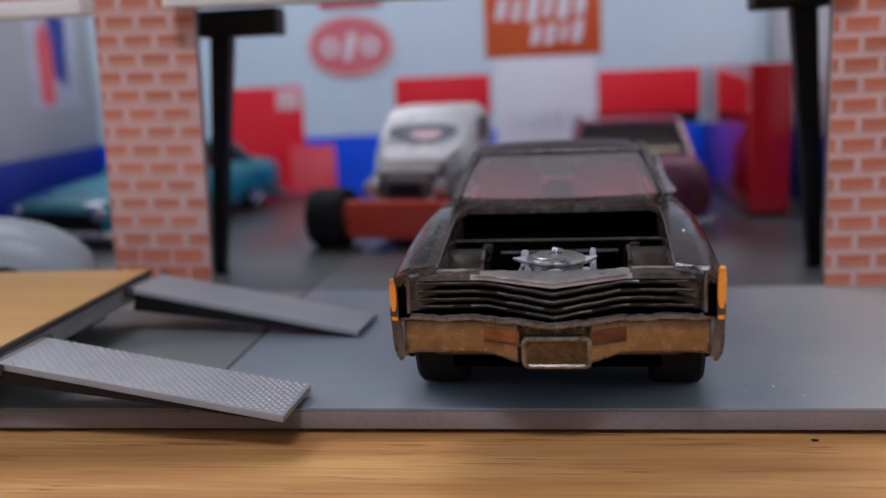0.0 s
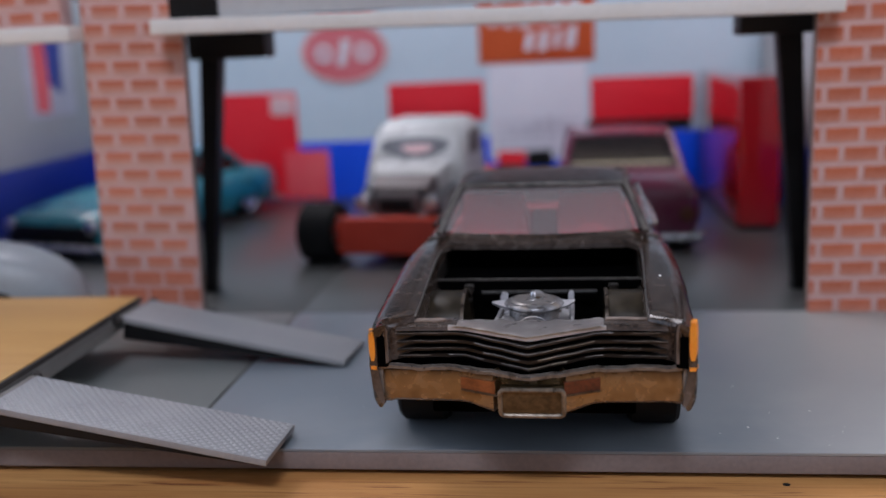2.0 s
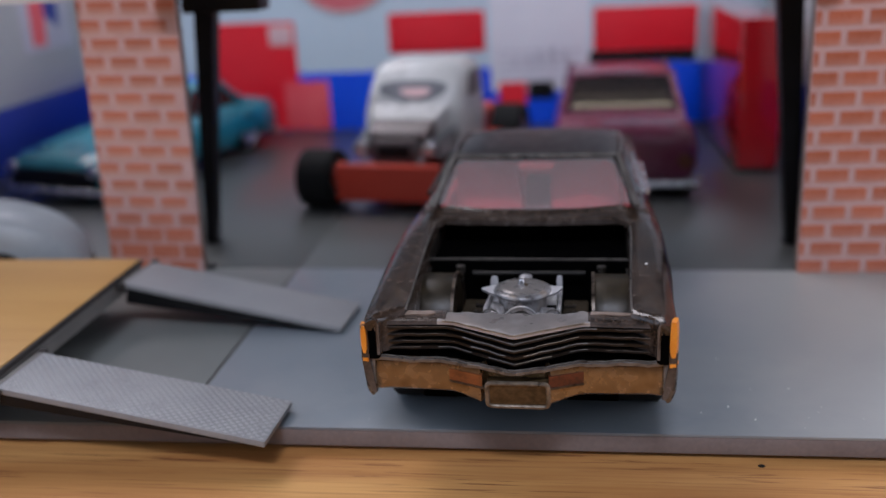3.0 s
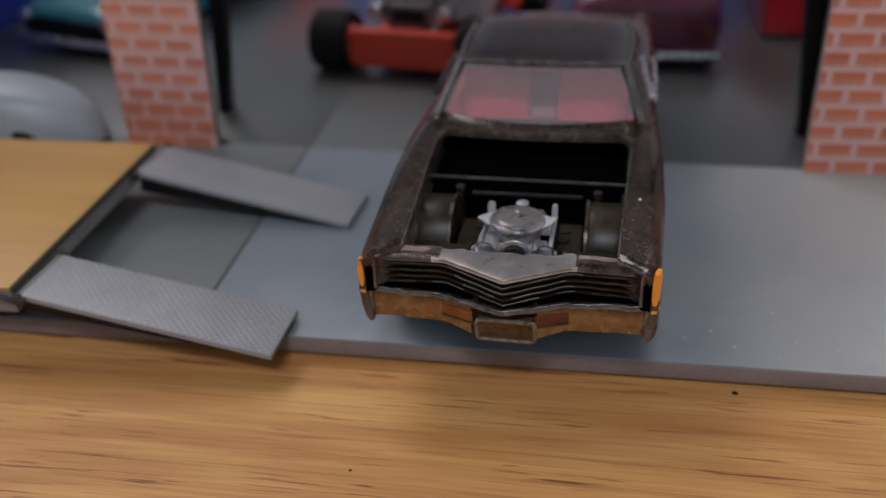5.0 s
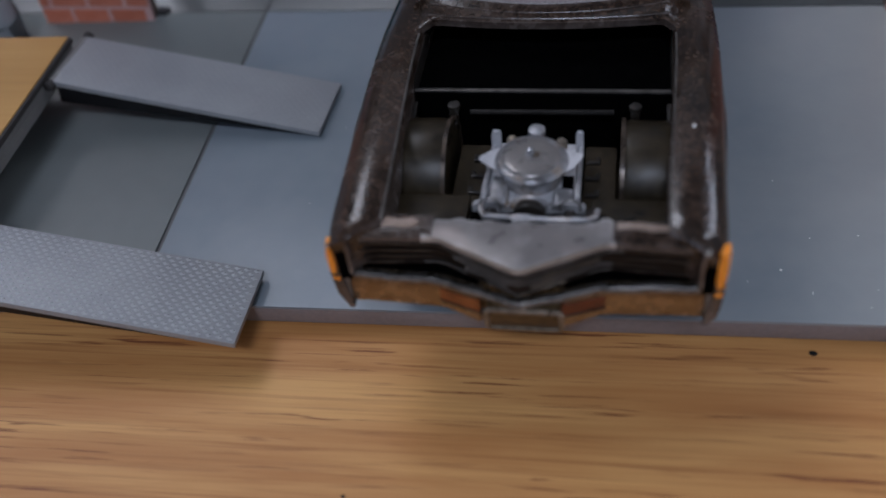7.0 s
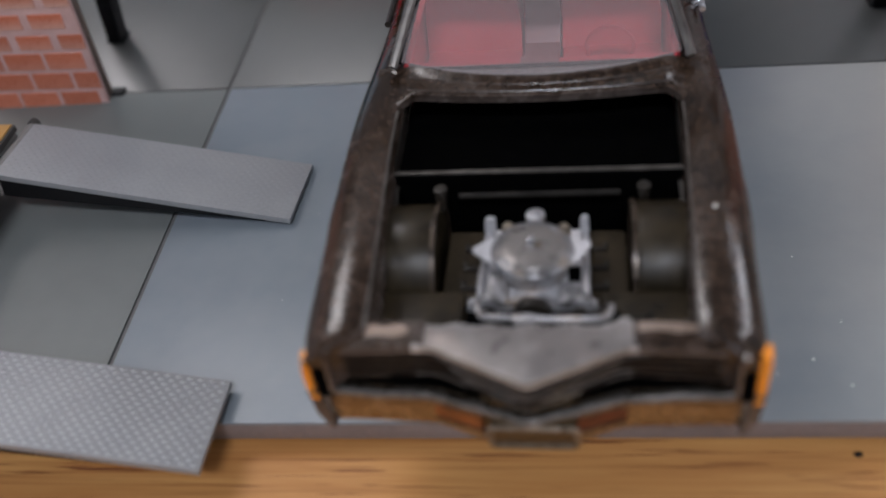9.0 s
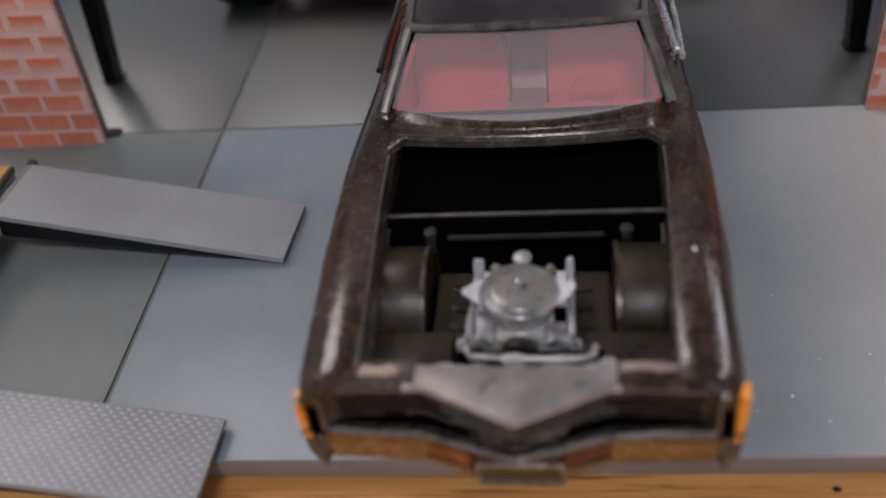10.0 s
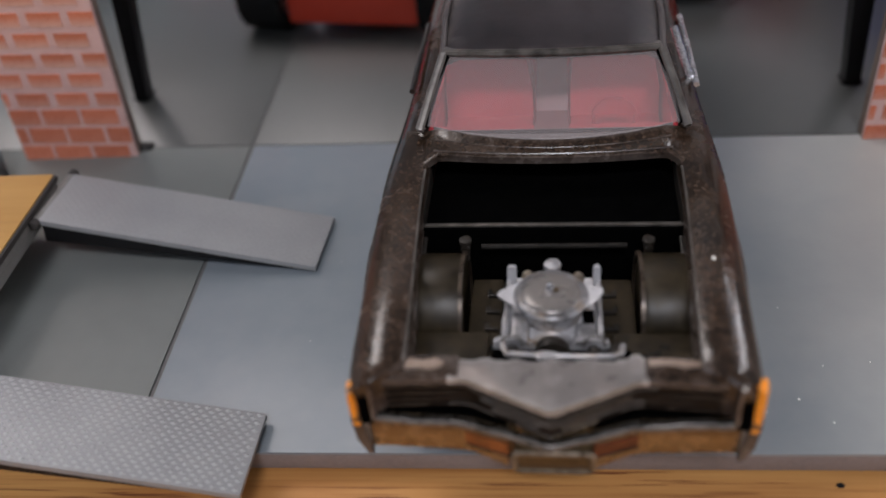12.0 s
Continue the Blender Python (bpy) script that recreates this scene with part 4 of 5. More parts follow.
def muscle_car():
    car = thing("muscle_car", "weathered black-brown toy coupe with its bonnet off and engine bare", "toy car", 11.15, 87.2, 0, -1.5)
    body = side_skin(1)
    side_skin_left = side_skin(-1)
    merge(body, side_skin_left)
    for s in (1, -1):
        edge = [(s * (11.05 + 0.75 * smooth_step(2, 26, y)), y, 15.3 + 0.8 * smooth_step(-1.0, 13.0, y) + 0.55 * smooth_step(9, 26, y) + 0.03 * math.sin(y * 2.1)) for y in span(24, 2.6, 26.0)]
        part("opening_edge", tube(edge, 0.11, 6), M_TRIM, car, "paint worn off the bonnet opening edge")
    for s in (1, -1):
        # Black blocks paint the dark of the recess next to each lamp.
        part("lamp_recess", loft([[(s * 13.2, 0.6, z), (s * 13.6, 0.0, z), (s * 14.4, -0.06, z), (s * 14.4, 1.2, z + 0.3), (s * 13.2, 1.9, z + 0.3)] for z in (11.2, 12.9, 14.2)]), M_VOID, car, "black block standing for the shaded recess by the lamp")
    # cowl between the bonnet opening and the windscreen
    secs = []
    for x in span(33, -14.3, 14.3):
        a = (min(abs(x), 12.9) / 12.3) ** 2
        yf, yb = 26.9 + 1.2 * a, 28.7 + 3.0 * a
        zf = 17.25 - 0.12 * a - 0.75 * smooth_step(10.9, 12.6, abs(x))
        corner = 1.9 * min(1.0, max(0.0, (abs(x) - 10.0) / 2.3)) ** 2
        secs.append([(x, yf - corner, zf - 0.75), (x, yf - corner, zf - 0.1), (x, yf + 0.25 - corner, zf + 0.05), (x, yf + 0.6, zf + 0.1), (x, 0.5 * (yf + yb), zf + 0.2), (x, yb - 0.6, zf + 0.42), (x, yb, zf + 0.75), (x, yb + 0.4, zf + 0.2), (x, yb + 0.4, zf - 0.75)])
    for k, dz, r in ((0, 0.06, 0.1), (1, 0.04, 0.09)):
        line = []
        for x in span(25, -11.2, 11.2):
            a = (abs(x) / 12.3) ** 2
            yf, yb = 26.9 + 1.2 * a, 28.7 + 3.0 * a
            line.append((x, yf + (0.35 if k == 0 else 0.62 * (yb - yf)), 17.25 - 0.12 * a + (0.05 if k == 0 else 0.25) + dz))
        part("cowl_ridge", tube(line, r, 6), M_PAINT, car, "pressed ridge across the cowl")
    loft(secs, into=body)
    # boot deck, tail and underside
    secs = []
    for y in span(9, 63, 79.4):
        d = smooth_step(74, 80, y)
        secs.append([(-12.4, y, 15), (-12.3, y, 16.6 - d), (-8, y, 17.2 - d), (0, y, 17.4 - d), (8, y, 17.2 - d), (12.3, y, 16.6 - d), (12.4, y, 15)])
    loft(secs, into=body)
    box(-14.2, 14.2, 78.6, 79.6, 6, 16.2, 0.3, into=body)
    part("body", body, M_PAINT, car, "weathered black-brown paint, worn at the edges", 0.75)
    part("underbody", box(-10.0, 10.0, 4.0, 77, 5.0, 6.2, 0.3), M_VOID, car)

    # roof, pillars, panes
    roof = bmesh.new()
    secs = []
    for y in span(14, 37.4, 55.6):
        t = (y - 37.4) / 18.2
        z = 22.3 + 0.3 * smooth_step(0, 0.28, t) - 1.1 * max(0.0, t - 0.6) ** 2 / 0.4
        w = 11.1 + 0.3 * smooth_step(0, 0.3, t)
        row = []
        for u in span(13, -1, 1):
            row.append((u * w, y - (0.85 * (1 - u * u) if t < 0.02 else 0.0), z + 0.5 * (1 - abs(u) ** 2.6) - 0.75 * max(0, abs(u) - 0.88) / 0.12))
        secs.append(row)
    sheet(secs, 0.45, into=roof)
    for s in (1, -1):
        # windscreen pillars and roof side rails
        loft([[(s * 12.75, 31.6, 17.2), (s * 13.5, 32.8, 17.0), (s * 13.0, 34.0, 17.0), (s * 12.2, 32.6, 17.2)],
              [(s * 11.6, 34.6, 20.25), (s * 12.25, 35.6, 20.05), (s * 11.8, 36.6, 20.05), (s * 11.1, 35.6, 20.25)],
              [(s * 10.35, 37.4, 22.85), (s * 11.0, 38.4, 22.5), (s * 10.7, 39.4, 22.5), (s * 9.9, 38.2, 22.85)]], into=roof)
        tube([(s * 10.8, 37.9, 22.3), (s * 11.3, 46, 22.4), (s * 11.2, 54.5, 22.0), (s * 12.0, 60, 18.9), (s * 12.5, 64, 16.8)], 0.35, into=roof)
        loft([[(s * 11.5, 50.5, 22.0), (s * 11.6, 55.3, 21.8), (s * 12.7, 64, 16.7), (s * 12.8, 55.0, 16.7)],
              [(s * 10.8, 50.5, 22.1), (s * 10.8, 55.3, 21.9), (s * 11.9, 64, 16.7), (s * 12.0, 55.0, 16.7)]], into=roof)
    pane = part("rear_window", sheet([[(u * 10.9, 55.4, 22.2) for u in span(7, -1, 1)], [(u * 12.0, 63.6, 17.0) for u in span(7, -1, 1)]], 0.12), M_GLASS_DARK, car, "smoky rear window")
    pane.visible_shadow = False
    part("roof", roof, M_ROOF, car, "black painted roof with thin windscreen pillars", 0.75)
    part("windscreen_trim", tube([(x, 36.7 + 0.9 * (abs(x) / 10.3) ** 2, 22.85 - 0.2 * (abs(x) / 10.3) ** 2) for x in span(13, -10.5, 10.5)], 0.42), M_TRIM, car, "worn grey windscreen trim")
    secs = []
    for t in span(6, 0, 1):
        row = []
        for u in span(13, -1, 1):
            x = u * (12.45 - 2.1 * t)
            row.append((x, (28.95 + 2.9 * u * u) * (1 - t) + (36.9 + 0.9 * u * u) * t, 17.85 * (1 - t) + 22.6 * t + 0.25 * math.sin(math.pi * t)))
        secs.append(row)
    pane = part("windscreen", sheet(secs, 0.12), M_GLASS, car, "clear windscreen with dust and painted sheen")
    pane.visible_shadow = False
    for s in (1, -1):
        pane = part("side_window", sheet([[(s * 12.6, 34.5, 17.0), (s * 12.6, 58, 17.0)], [(s * 11.1, 41, 22.0), (s * 11.3, 55, 21.8)]], 0.12), M_GLASS, car)
        pane.visible_shadow = False
        # Left strip is chrome too; its shade is put into the dark metal.
        part("belt_trim", tube([(s * 14.7, 40, 17.0), (s * 14.75, 47, 16.95), (s * 14.6, 56, 16.9)], 0.32), M_CHROME if s > 0 else M_BAY, car, "thin belt strip, dull chrome right, painted shade-dark left")
        edge = [(s * 12.3, 31.7, 17.75), (s * 11.25, 34.7, 20.25), (s * 10.2, 37.5, 22.6)]
        part("gasket", tube(edge, 0.24), M_VOID, car, "black rubber windscreen seal")
    part("gasket", tube([(x, 36.95 + 0.9 * (abs(x) / 10.3) ** 2, 22.52) for x in span(13, -10.2, 10.2)], 0.42), M_VOID, car, "black rubber windscreen seal")
    part("vent_frame", tube([(14.35, 41.8, 16.4), (13.6, 42.8, 18.6), (12.5, 44.4, 21.4)], 0.42), M_CHROME, car, "dull chrome side window post")
    for s in (1, -1):
        part("pillar_trim", tube([(s * 12.85, 31.3, 17.6), (s * 11.75, 34.4, 20.35), (s * 10.65, 37.2, 22.78)], 0.42), M_TRIM, car, "worn grey windscreen surround")

    # cabin
    tub = box(-11.6, 11.6, 32.0, 62, 7.0, 7.8)
    part("cabin_floor", tub, M_SEAT, car)
    for s in (1, -1):
        x0, x1 = sorted((s * 1.75, s * 11.5))
        part("dashboard", loft([[(x, 31.8, 15.2), (x, 32.6, 16.4), (x, 34.2, 16.2), (x, 35.0, 14.0), (x, 34.0, 10.0), (x, 31.8, 10.0)] for x in (x0, x1)]), M_SEAT, car, "red moulded dashboard")
    part("dash_pad", loft([[(x, 29.6 + 2.9 * (x / 12.4) ** 2, 17.0), (x, 29.9 + 2.9 * (x / 12.4) ** 2, 17.35), (x, 32.6, 16.75), (x, 33.0, 16.1), (x, 31.2, 15.9)] for x in span(15, -11.6, 11.6)]), M_DASH, car, "grey dashboard top")
    part("console", loft([[(x, 31.9, 15.3), (x, 32.7, 16.5), (x, 34.4, 16.3), (x, 35.4, 13.6), (x, 41.5, 13.4), (x, 46, 18.0), (x, 46, 8), (x, 31.9, 8)] for x in (-1.7, 1.7)]), M_CONSOLE, car, "dusty reddish grey centre console")
    for s in (1, -1):
        x0, x1 = sorted((s * 1.85, s * 11.4))
        seat = part("front_seat", box(x0, x1, 35.2, 43.0, 8, 13.0, 0.7), M_SEAT, car, "red moulded front seat")
        back = loft([[(x0 + 0.1, 40.6, 10), (x1 - 0.1, 40.6, 10), (x1 - 0.1, 44.6, 10), (x0 + 0.1, 44.6, 10)],
                     [(x0 + 0.1, 41.8, 16), (x1 - 0.2, 41.8, 16), (x1 - 0.2, 45.6, 16), (x0 + 0.1, 45.6, 16)],
                     [(x0 + 0.4, 43.4, 20.4), (x1 - 1.2, 43.4, 20.4), (x1 - 1.2, 45.9, 20.4), (x0 + 0.4, 45.9, 20.4)]])
        part("backrest", back, M_SEAT, seat)
    for s in (1, -1):
        part("door_card", box(*sorted((s * 11.55, s * 12.2)), 32.6, 60, 8, 16.9, 0.2), M_SEAT, car, "red moulded door lining")
    part("rear_seat", box(-10.8, 10.8, 55.5, 61, 8, 16.5, 1.0), M_SEAT, car, "red moulded rear seat")
    part("steering_wheel", lathe([(1.95, -0.18), (2.3, -0.18), (2.3, 0.18), (1.95, 0.18)], (6.3, 36.8, 15.4), "y", 24), M_SEAT, car)

    # engine bay
    part("bay_floor", box(-11.6, 11.6, 6.5, 21.4, 6.0, 6.5), M_WELL, car, "dirty dark engine bay floor")
    part("radiator_panel", box(-11.4, 11.4, 3.3, 3.75, 6.5, 13.9, 0.1), M_BAY, car)
    for s in (1, -1):
        part("inner_wing", box(*sorted((s * 11.5, s * 11.85)), 3.8, 28, 6.5, 15.4), M_BAY, car)
        part("inner_panel", box(*sorted((s * 5.0, s * 11.4)), 3.8, 9.2, 11.2, 12.0, 0.3), M_WELL, car, "dusty brown inner wing panel")
    for s in (1, -1):
        well = cyl("x", (s * 9.45, 14.2, 9.6), 5.1, 3.8, 40, bev=0.35)
        w = part("wheel_well", well, M_WELL, car, "dark dusty inner wheel arch")
        part("well_flange", lathe([(4.95, -0.22), (5.3, -0.22), (5.3, 0.12), (4.95, 0.12)], (s * 7.5, 14.2, 9.6), "x", 40), M_EDGE, w, "worn arch flange")
        part("side_rib", tube([(s * 11.35, 4.5, 10.5), (s * 11.35, 8.2, 12.2), (s * 11.3, 19.5, 13.6)], 0.18), M_BAY, car)
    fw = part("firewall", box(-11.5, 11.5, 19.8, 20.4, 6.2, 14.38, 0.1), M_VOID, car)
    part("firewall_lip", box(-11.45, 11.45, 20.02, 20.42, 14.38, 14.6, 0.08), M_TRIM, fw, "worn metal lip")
    part("scuttle_box", box(-11.5, 11.5, 20.6, 31.4, 13.2, 13.6, into=box(-11.5, 11.5, 31.2, 31.6, 13.2, 17.3)), M_VOID, car, "hollow under the cowl with its shade painted black")
    part("cross_rod", tube([(-6.2, 18.5, 13.4), (6.6, 18.5, 13.5)], 0.24), M_BAY, car)
    for x in (-7.6, 8.4):
        k = part("brake_cylinder", cyl("y", (x, 18.6, 13.6), 0.42, 1.6, 14, bev=0.1), M_BAY, car, "small dark cast cylinder")
        part("cap", cyl("z", (x, 18.3, 14.2), 0.55, 0.4, 14, bev=0.1), M_BAY, k)
        part("bracket", box(x - 0.35, x + 0.35, 17.2, 18.6, 12.6, 13.1, 0.1), M_BAY, k)

    engine(car)

    # front panel over the grille
    hp = bmesh.new()
    secs = []
    rnd = random.Random(4)
    for x in span(31, -7.7, 7.1):
        f = nose(x, -1.75, 1.25, 0.9)
        tab = 0.22 if int((x + 7) / 1.3) % 2 else 0.0
        back = 3.2 + tab + 0.12 * rnd.random() + (0.7 if abs(x - 6.2) < 0.5 else 0)
        zc = 14.75 + 0.15 * (abs(x) / 6.9)
        secs.append([(x, f, zc - 0.45), (x, f + 0.05, zc - 0.1), (x, f + 0.4, zc), (x, back - 0.4, zc + 0.1), (x, back, zc), (x, back, zc - 0.4)])
    header = part("header_panel", loft(secs, into=hp), M_WORN, car, "worn silver panel over the grille")
    part("worn_edge", tube([(r[1][0], r[1][1] - 0.02, r[1][2] + 0.02 * math.sin(r[1][0] * 3.1)) for r in secs[1:-1]], 0.08, 6), M_PLATE_RIM, header, "bare bright edge")
    for s in (1, -1):
        secs = []
        for x in span(9, s * 6.9, s * 13.4):
            f = nose(x, -1.75, 1.25, 0.9)
            secs.append([(x, f, 14.45), (x, f + 0.1, 14.8), (x, f + 0.5, 14.95), (x, 3.2, 15.1), (x, 3.6, 14.95), (x, 3.6, 14.4)])
        part("nose_panel", loft(secs), M_PAINT, car)
        patch = [(8.2, 2.3), (8.9, 2.05), (10.1, 2.2), (11.0, 2.1), (11.3, 2.6), (10.7, 3.1), (9.6, 2.95), (8.7, 3.2), (8.0, 2.8)] if s < 0 else [(7.1, 2.6), (8.4, 2.75), (9.8, 2.5), (11.2, 2.65), (11.5, 3.1), (10.2, 3.2), (8.6, 3.4), (7.2, 3.3)]
        part("bare_patch", prism([(s * x, y) for x, y in patch], "z", 14.9, 15.13), M_BARE, car, "patch of paint worn to bare metal")
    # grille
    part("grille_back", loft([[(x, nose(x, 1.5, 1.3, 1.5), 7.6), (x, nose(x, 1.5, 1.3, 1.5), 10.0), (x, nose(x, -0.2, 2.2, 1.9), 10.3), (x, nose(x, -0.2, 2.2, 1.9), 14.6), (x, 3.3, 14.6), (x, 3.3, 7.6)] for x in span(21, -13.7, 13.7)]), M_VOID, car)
    for i, z0 in enumerate((14.15, 13.35, 12.6, 11.9)):
        secs = []
        for x in span(33, -13.75, 13.75):
            f = nose(x, -1.7 + 0.12 * i, 1.2 + 0.1 * i, 0.95)
            z = z0 - 0.45 * max(0.0, 1 - abs(x) / 6.4) + 0.03 * math.sin(x * 2.3 + i)
            secs.append([(x, f, z - 0.15), (x, f, z + 0.13), (x, f + 1.3, z + 0.2), (x, f + 1.3, z - 0.2)])
        bar = part("grille_bar", loft(secs), M_GRILLE, car, "rusty dark grille bar with worn edge")
        runs = random.Random(20 + i)
        k = 1
        while k < len(secs) - 2:
            n = runs.randint(3, 6)
            run = secs[k:min(k + n, len(secs) - 1)]
            if len(run) > 2:
                worn = abs(run[len(run) // 2][1][0]) < 6.5
                part("worn_edge", tube([(r[1][0], r[1][1] + 0.03 * math.sin(5 * r[1][0] + i), r[1][2] - 0.05) for r in run], runs.uniform(0.045, 0.095) if worn else runs.uniform(0.035, 0.06), 5), M_TRIM if worn and runs.random() < 0.6 else M_PLATE_RIM if worn else M_EDGE, bar, "bare worn edge")
            k += n - 1 + (2 if runs.random() < 0.4 else 0)
    # bumper
    secs = []
    for x in span(43, -14.2, 14.2):
        a = abs(x)
        f = nose(x, -1.75, 0.15, 0.55) + 2.0 * smooth_step(3.3, 2.8, a)
        low = 7.55 - 0.75 * smooth_step(6.5, 2.5, a) - 0.25 * smooth_step(12.5, 14.6, a)
        top = 11.05 - 0.22 * max(0.0, 1 - a / 6.4)
        wrap = 1.9 * max(0.0, (a - 13.9) / 1.1) ** 2
        secs.append([(x, f + 0.55 + wrap, low), (x, f + 0.1 + wrap, low + 0.35), (x, f - 0.12 + wrap, (low + top) / 2), (x, f + 0.05 + wrap, top - 0.3), (x, f + 0.35 + wrap, top), (x, f + 0.85 + wrap, top), (x, f + 0.95 + wrap, low + 0.3)])
    bp = part("bumper", loft(secs), M_BUMPER, car, "dirty brass-coloured V-shaped front bumper")
    secs = []
    for x in span(43, -14.7, 14.7):
        a = abs(x)
        f = nose(x, -1.95, -0.05, 0.4) + 1.9 * max(0.0, (a - 13.9) / 1.1) ** 2
        z = 11.15 - 0.28 * max(0.0, 1 - a / 6.4) + 0.05 * math.sin(x * 1.37) + 0.04 * math.sin(x * 3.3 + 1.0) + 0.03 * math.sin(x * 7.9)
        secs.append([(x, f, z - 0.28), (x, f - 0.05, z + 0.05), (x, f + 0.25, z + 0.2), (x, f + 0.6, z + 0.1), (x, f + 0.9, z - 0.1), (x, f + 0.9, z - 0.4)])
    lip = part("bumper_lip", loft(secs), M_HORN, bp, "worn silver upper edge")
    part("worn_edge", tube([(r[2][0], r[2][1] - 0.1, r[2][2] - 0.02 + 0.04 * math.sin(4.3 * r[2][0])) for r in secs], 0.1, 6), M_TRIM, lip, "bare worn edge")
    for s in (1, -1):
        pts = []
        for x in span(6, s * 3.2, s * 6.5):
            f = nose(x, -1.75, 0.15, 0.55) - 0.2
            pts.append([(x, f, 8.75 + 0.06 * abs(x)), (x, f, 9.95 + 0.05 * abs(x)), (x, f + 0.6, 9.95 + 0.05 * abs(x)), (x, f + 0.6, 8.75 + 0.06 * abs(x))])
        part("turn_signal", loft(pts), M_SIGNAL if s < 0 else M_RUST, bp, "dirty orange turn signal lens" if s < 0 else "rust-red turn signal lens")
        low = [[(x, nose(x, -1.75, 0.15, 0.55) - 0.3, 8.55 + 0.06 * abs(x)), (x, nose(x, -1.75, 0.15, 0.55) - 0.3, 8.75 + 0.06 * abs(x)), (x, nose(x, -1.75, 0.15, 0.55) + 0.2, 8.7 + 0.06 * abs(x)), (x, nose(x, -1.75, 0.15, 0.55) + 0.2, 8.55 + 0.06 * abs(x))] for x in span(6, s * 2.9, s * 6.5)]
        part("signal_rim", loft(low), M_EDGE, bp)
        # bumper horn at the corner
        rows = []
        for z, k, low in ((6.75, 0.22, 0.55), (7.0, 0.5, 0.4), (7.6, 0.86, 0.15), (8.6, 1.0, 0.0), (9.8, 1.03, -0.02), (10.7, 0.97, 0.0), (11.25, 0.8, 0.1)):
            rows.append([(s * (14.2 + 0.35 * (1 - k) + dx * k), 0.3 + low + dy * k, z) for dx, dy in ((-0.2, 0.0), (0.5, 0.02), (0.95, 0.35), (1.2, 1.1), (1.22, 2.4), (-0.2, 2.4))])
        part("bumper_end", loft(rows), M_HORN, bp, "dirty grey rounded bumper end")
        # orange corner lamp
        lo, hi = (12.0, 15.6) if s > 0 else (11.85, 14.7)
        rows = []
        for u in span(7, 0, 1):
            k = 1 - 0.55 * abs(2 * u - 1) ** 4
            x0 = (14.75 if s > 0 else 14.85) - 0.3 * k
            rows.append([(s * x0, -0.18 - 0.1 * k, lo + (hi - lo) * u), (s * (14.85 + 0.2 * k), -0.16 - 0.12 * k, lo + (hi - lo) * u), (s * (15.1 + 0.2 * k), 0.4, lo + (hi - lo) * u),
                         (s * (15.15 + 0.22 * k), 1.1, lo + (hi - lo) * u), (s * 14.9, 1.1, lo + (hi - lo) * u), (s * x0, 0.5, lo + (hi - lo) * u)])
        lamp = loft(rows)
        part("corner_lamp", lamp, M_AMBER, car, "bright orange painted corner lamp", 0.9)
        part("lamp_foot", loft([[(s * 14.5, -0.15, z), (s * 15.1, 0.0, z), (s * 15.4, 0.9, z), (s * 14.5, 0.6, z)] for z in (10.95, 11.3)]), M_AMBER, car)
    tilt = Matrix.Translation((0.2, -1.35, 9.42)) @ Matrix.Rotation(radians(11), 4, "X") @ Matrix.Translation((0, 1.95, -9.3))
    bm = box(-2.95, 2.95, -1.75, -0.6, 6.55, 9.25, 0.15)
    bm.transform(tilt)
    plate = part("number_plate", bm, M_PLATE_FACE, bp, "dirty brass number plate panel")
    loop = [(sx * 2.5 + 0.45 * math.cos(a), -1.75, 7.88 + sz * 0.94 + 0.45 * math.sin(a)) for sx, sz, a0 in ((1, 1, 0.0), (-1, 1, 0.5), (-1, -1, 1.0), (1, -1, 1.5)) for a in span(5, a0 * math.pi, (a0 + 0.5) * math.pi)]
    rim = tube(loop + loop[:2], 0.24, 8)
    rim.transform(tilt)
    part("plate_rim", rim, M_PLATE_RIM, plate)
    for s in (1, -1):
        wheel(car, s * 12.3, 15.0, 5.5, 5.2)
        wheel(car, s * 12.3, 62.0, 5.7, 5.2)


# ---- other toy cars ----
def ring(y, w, z0, z1):
    h = z1 - z0
    half = [(w * 0.90, z0), (w * 0.99, z0 + 0.28 * h), (w, z0 + 0.55 * h), (w * 0.96, z0 + 0.82 * h), (w * 0.86, z1), (w * 0.4, z1 + 0.03 * h)]
    return [(x, y, z) for x, z in half] + [(-x, y, z) for x, z in reversed(half)]


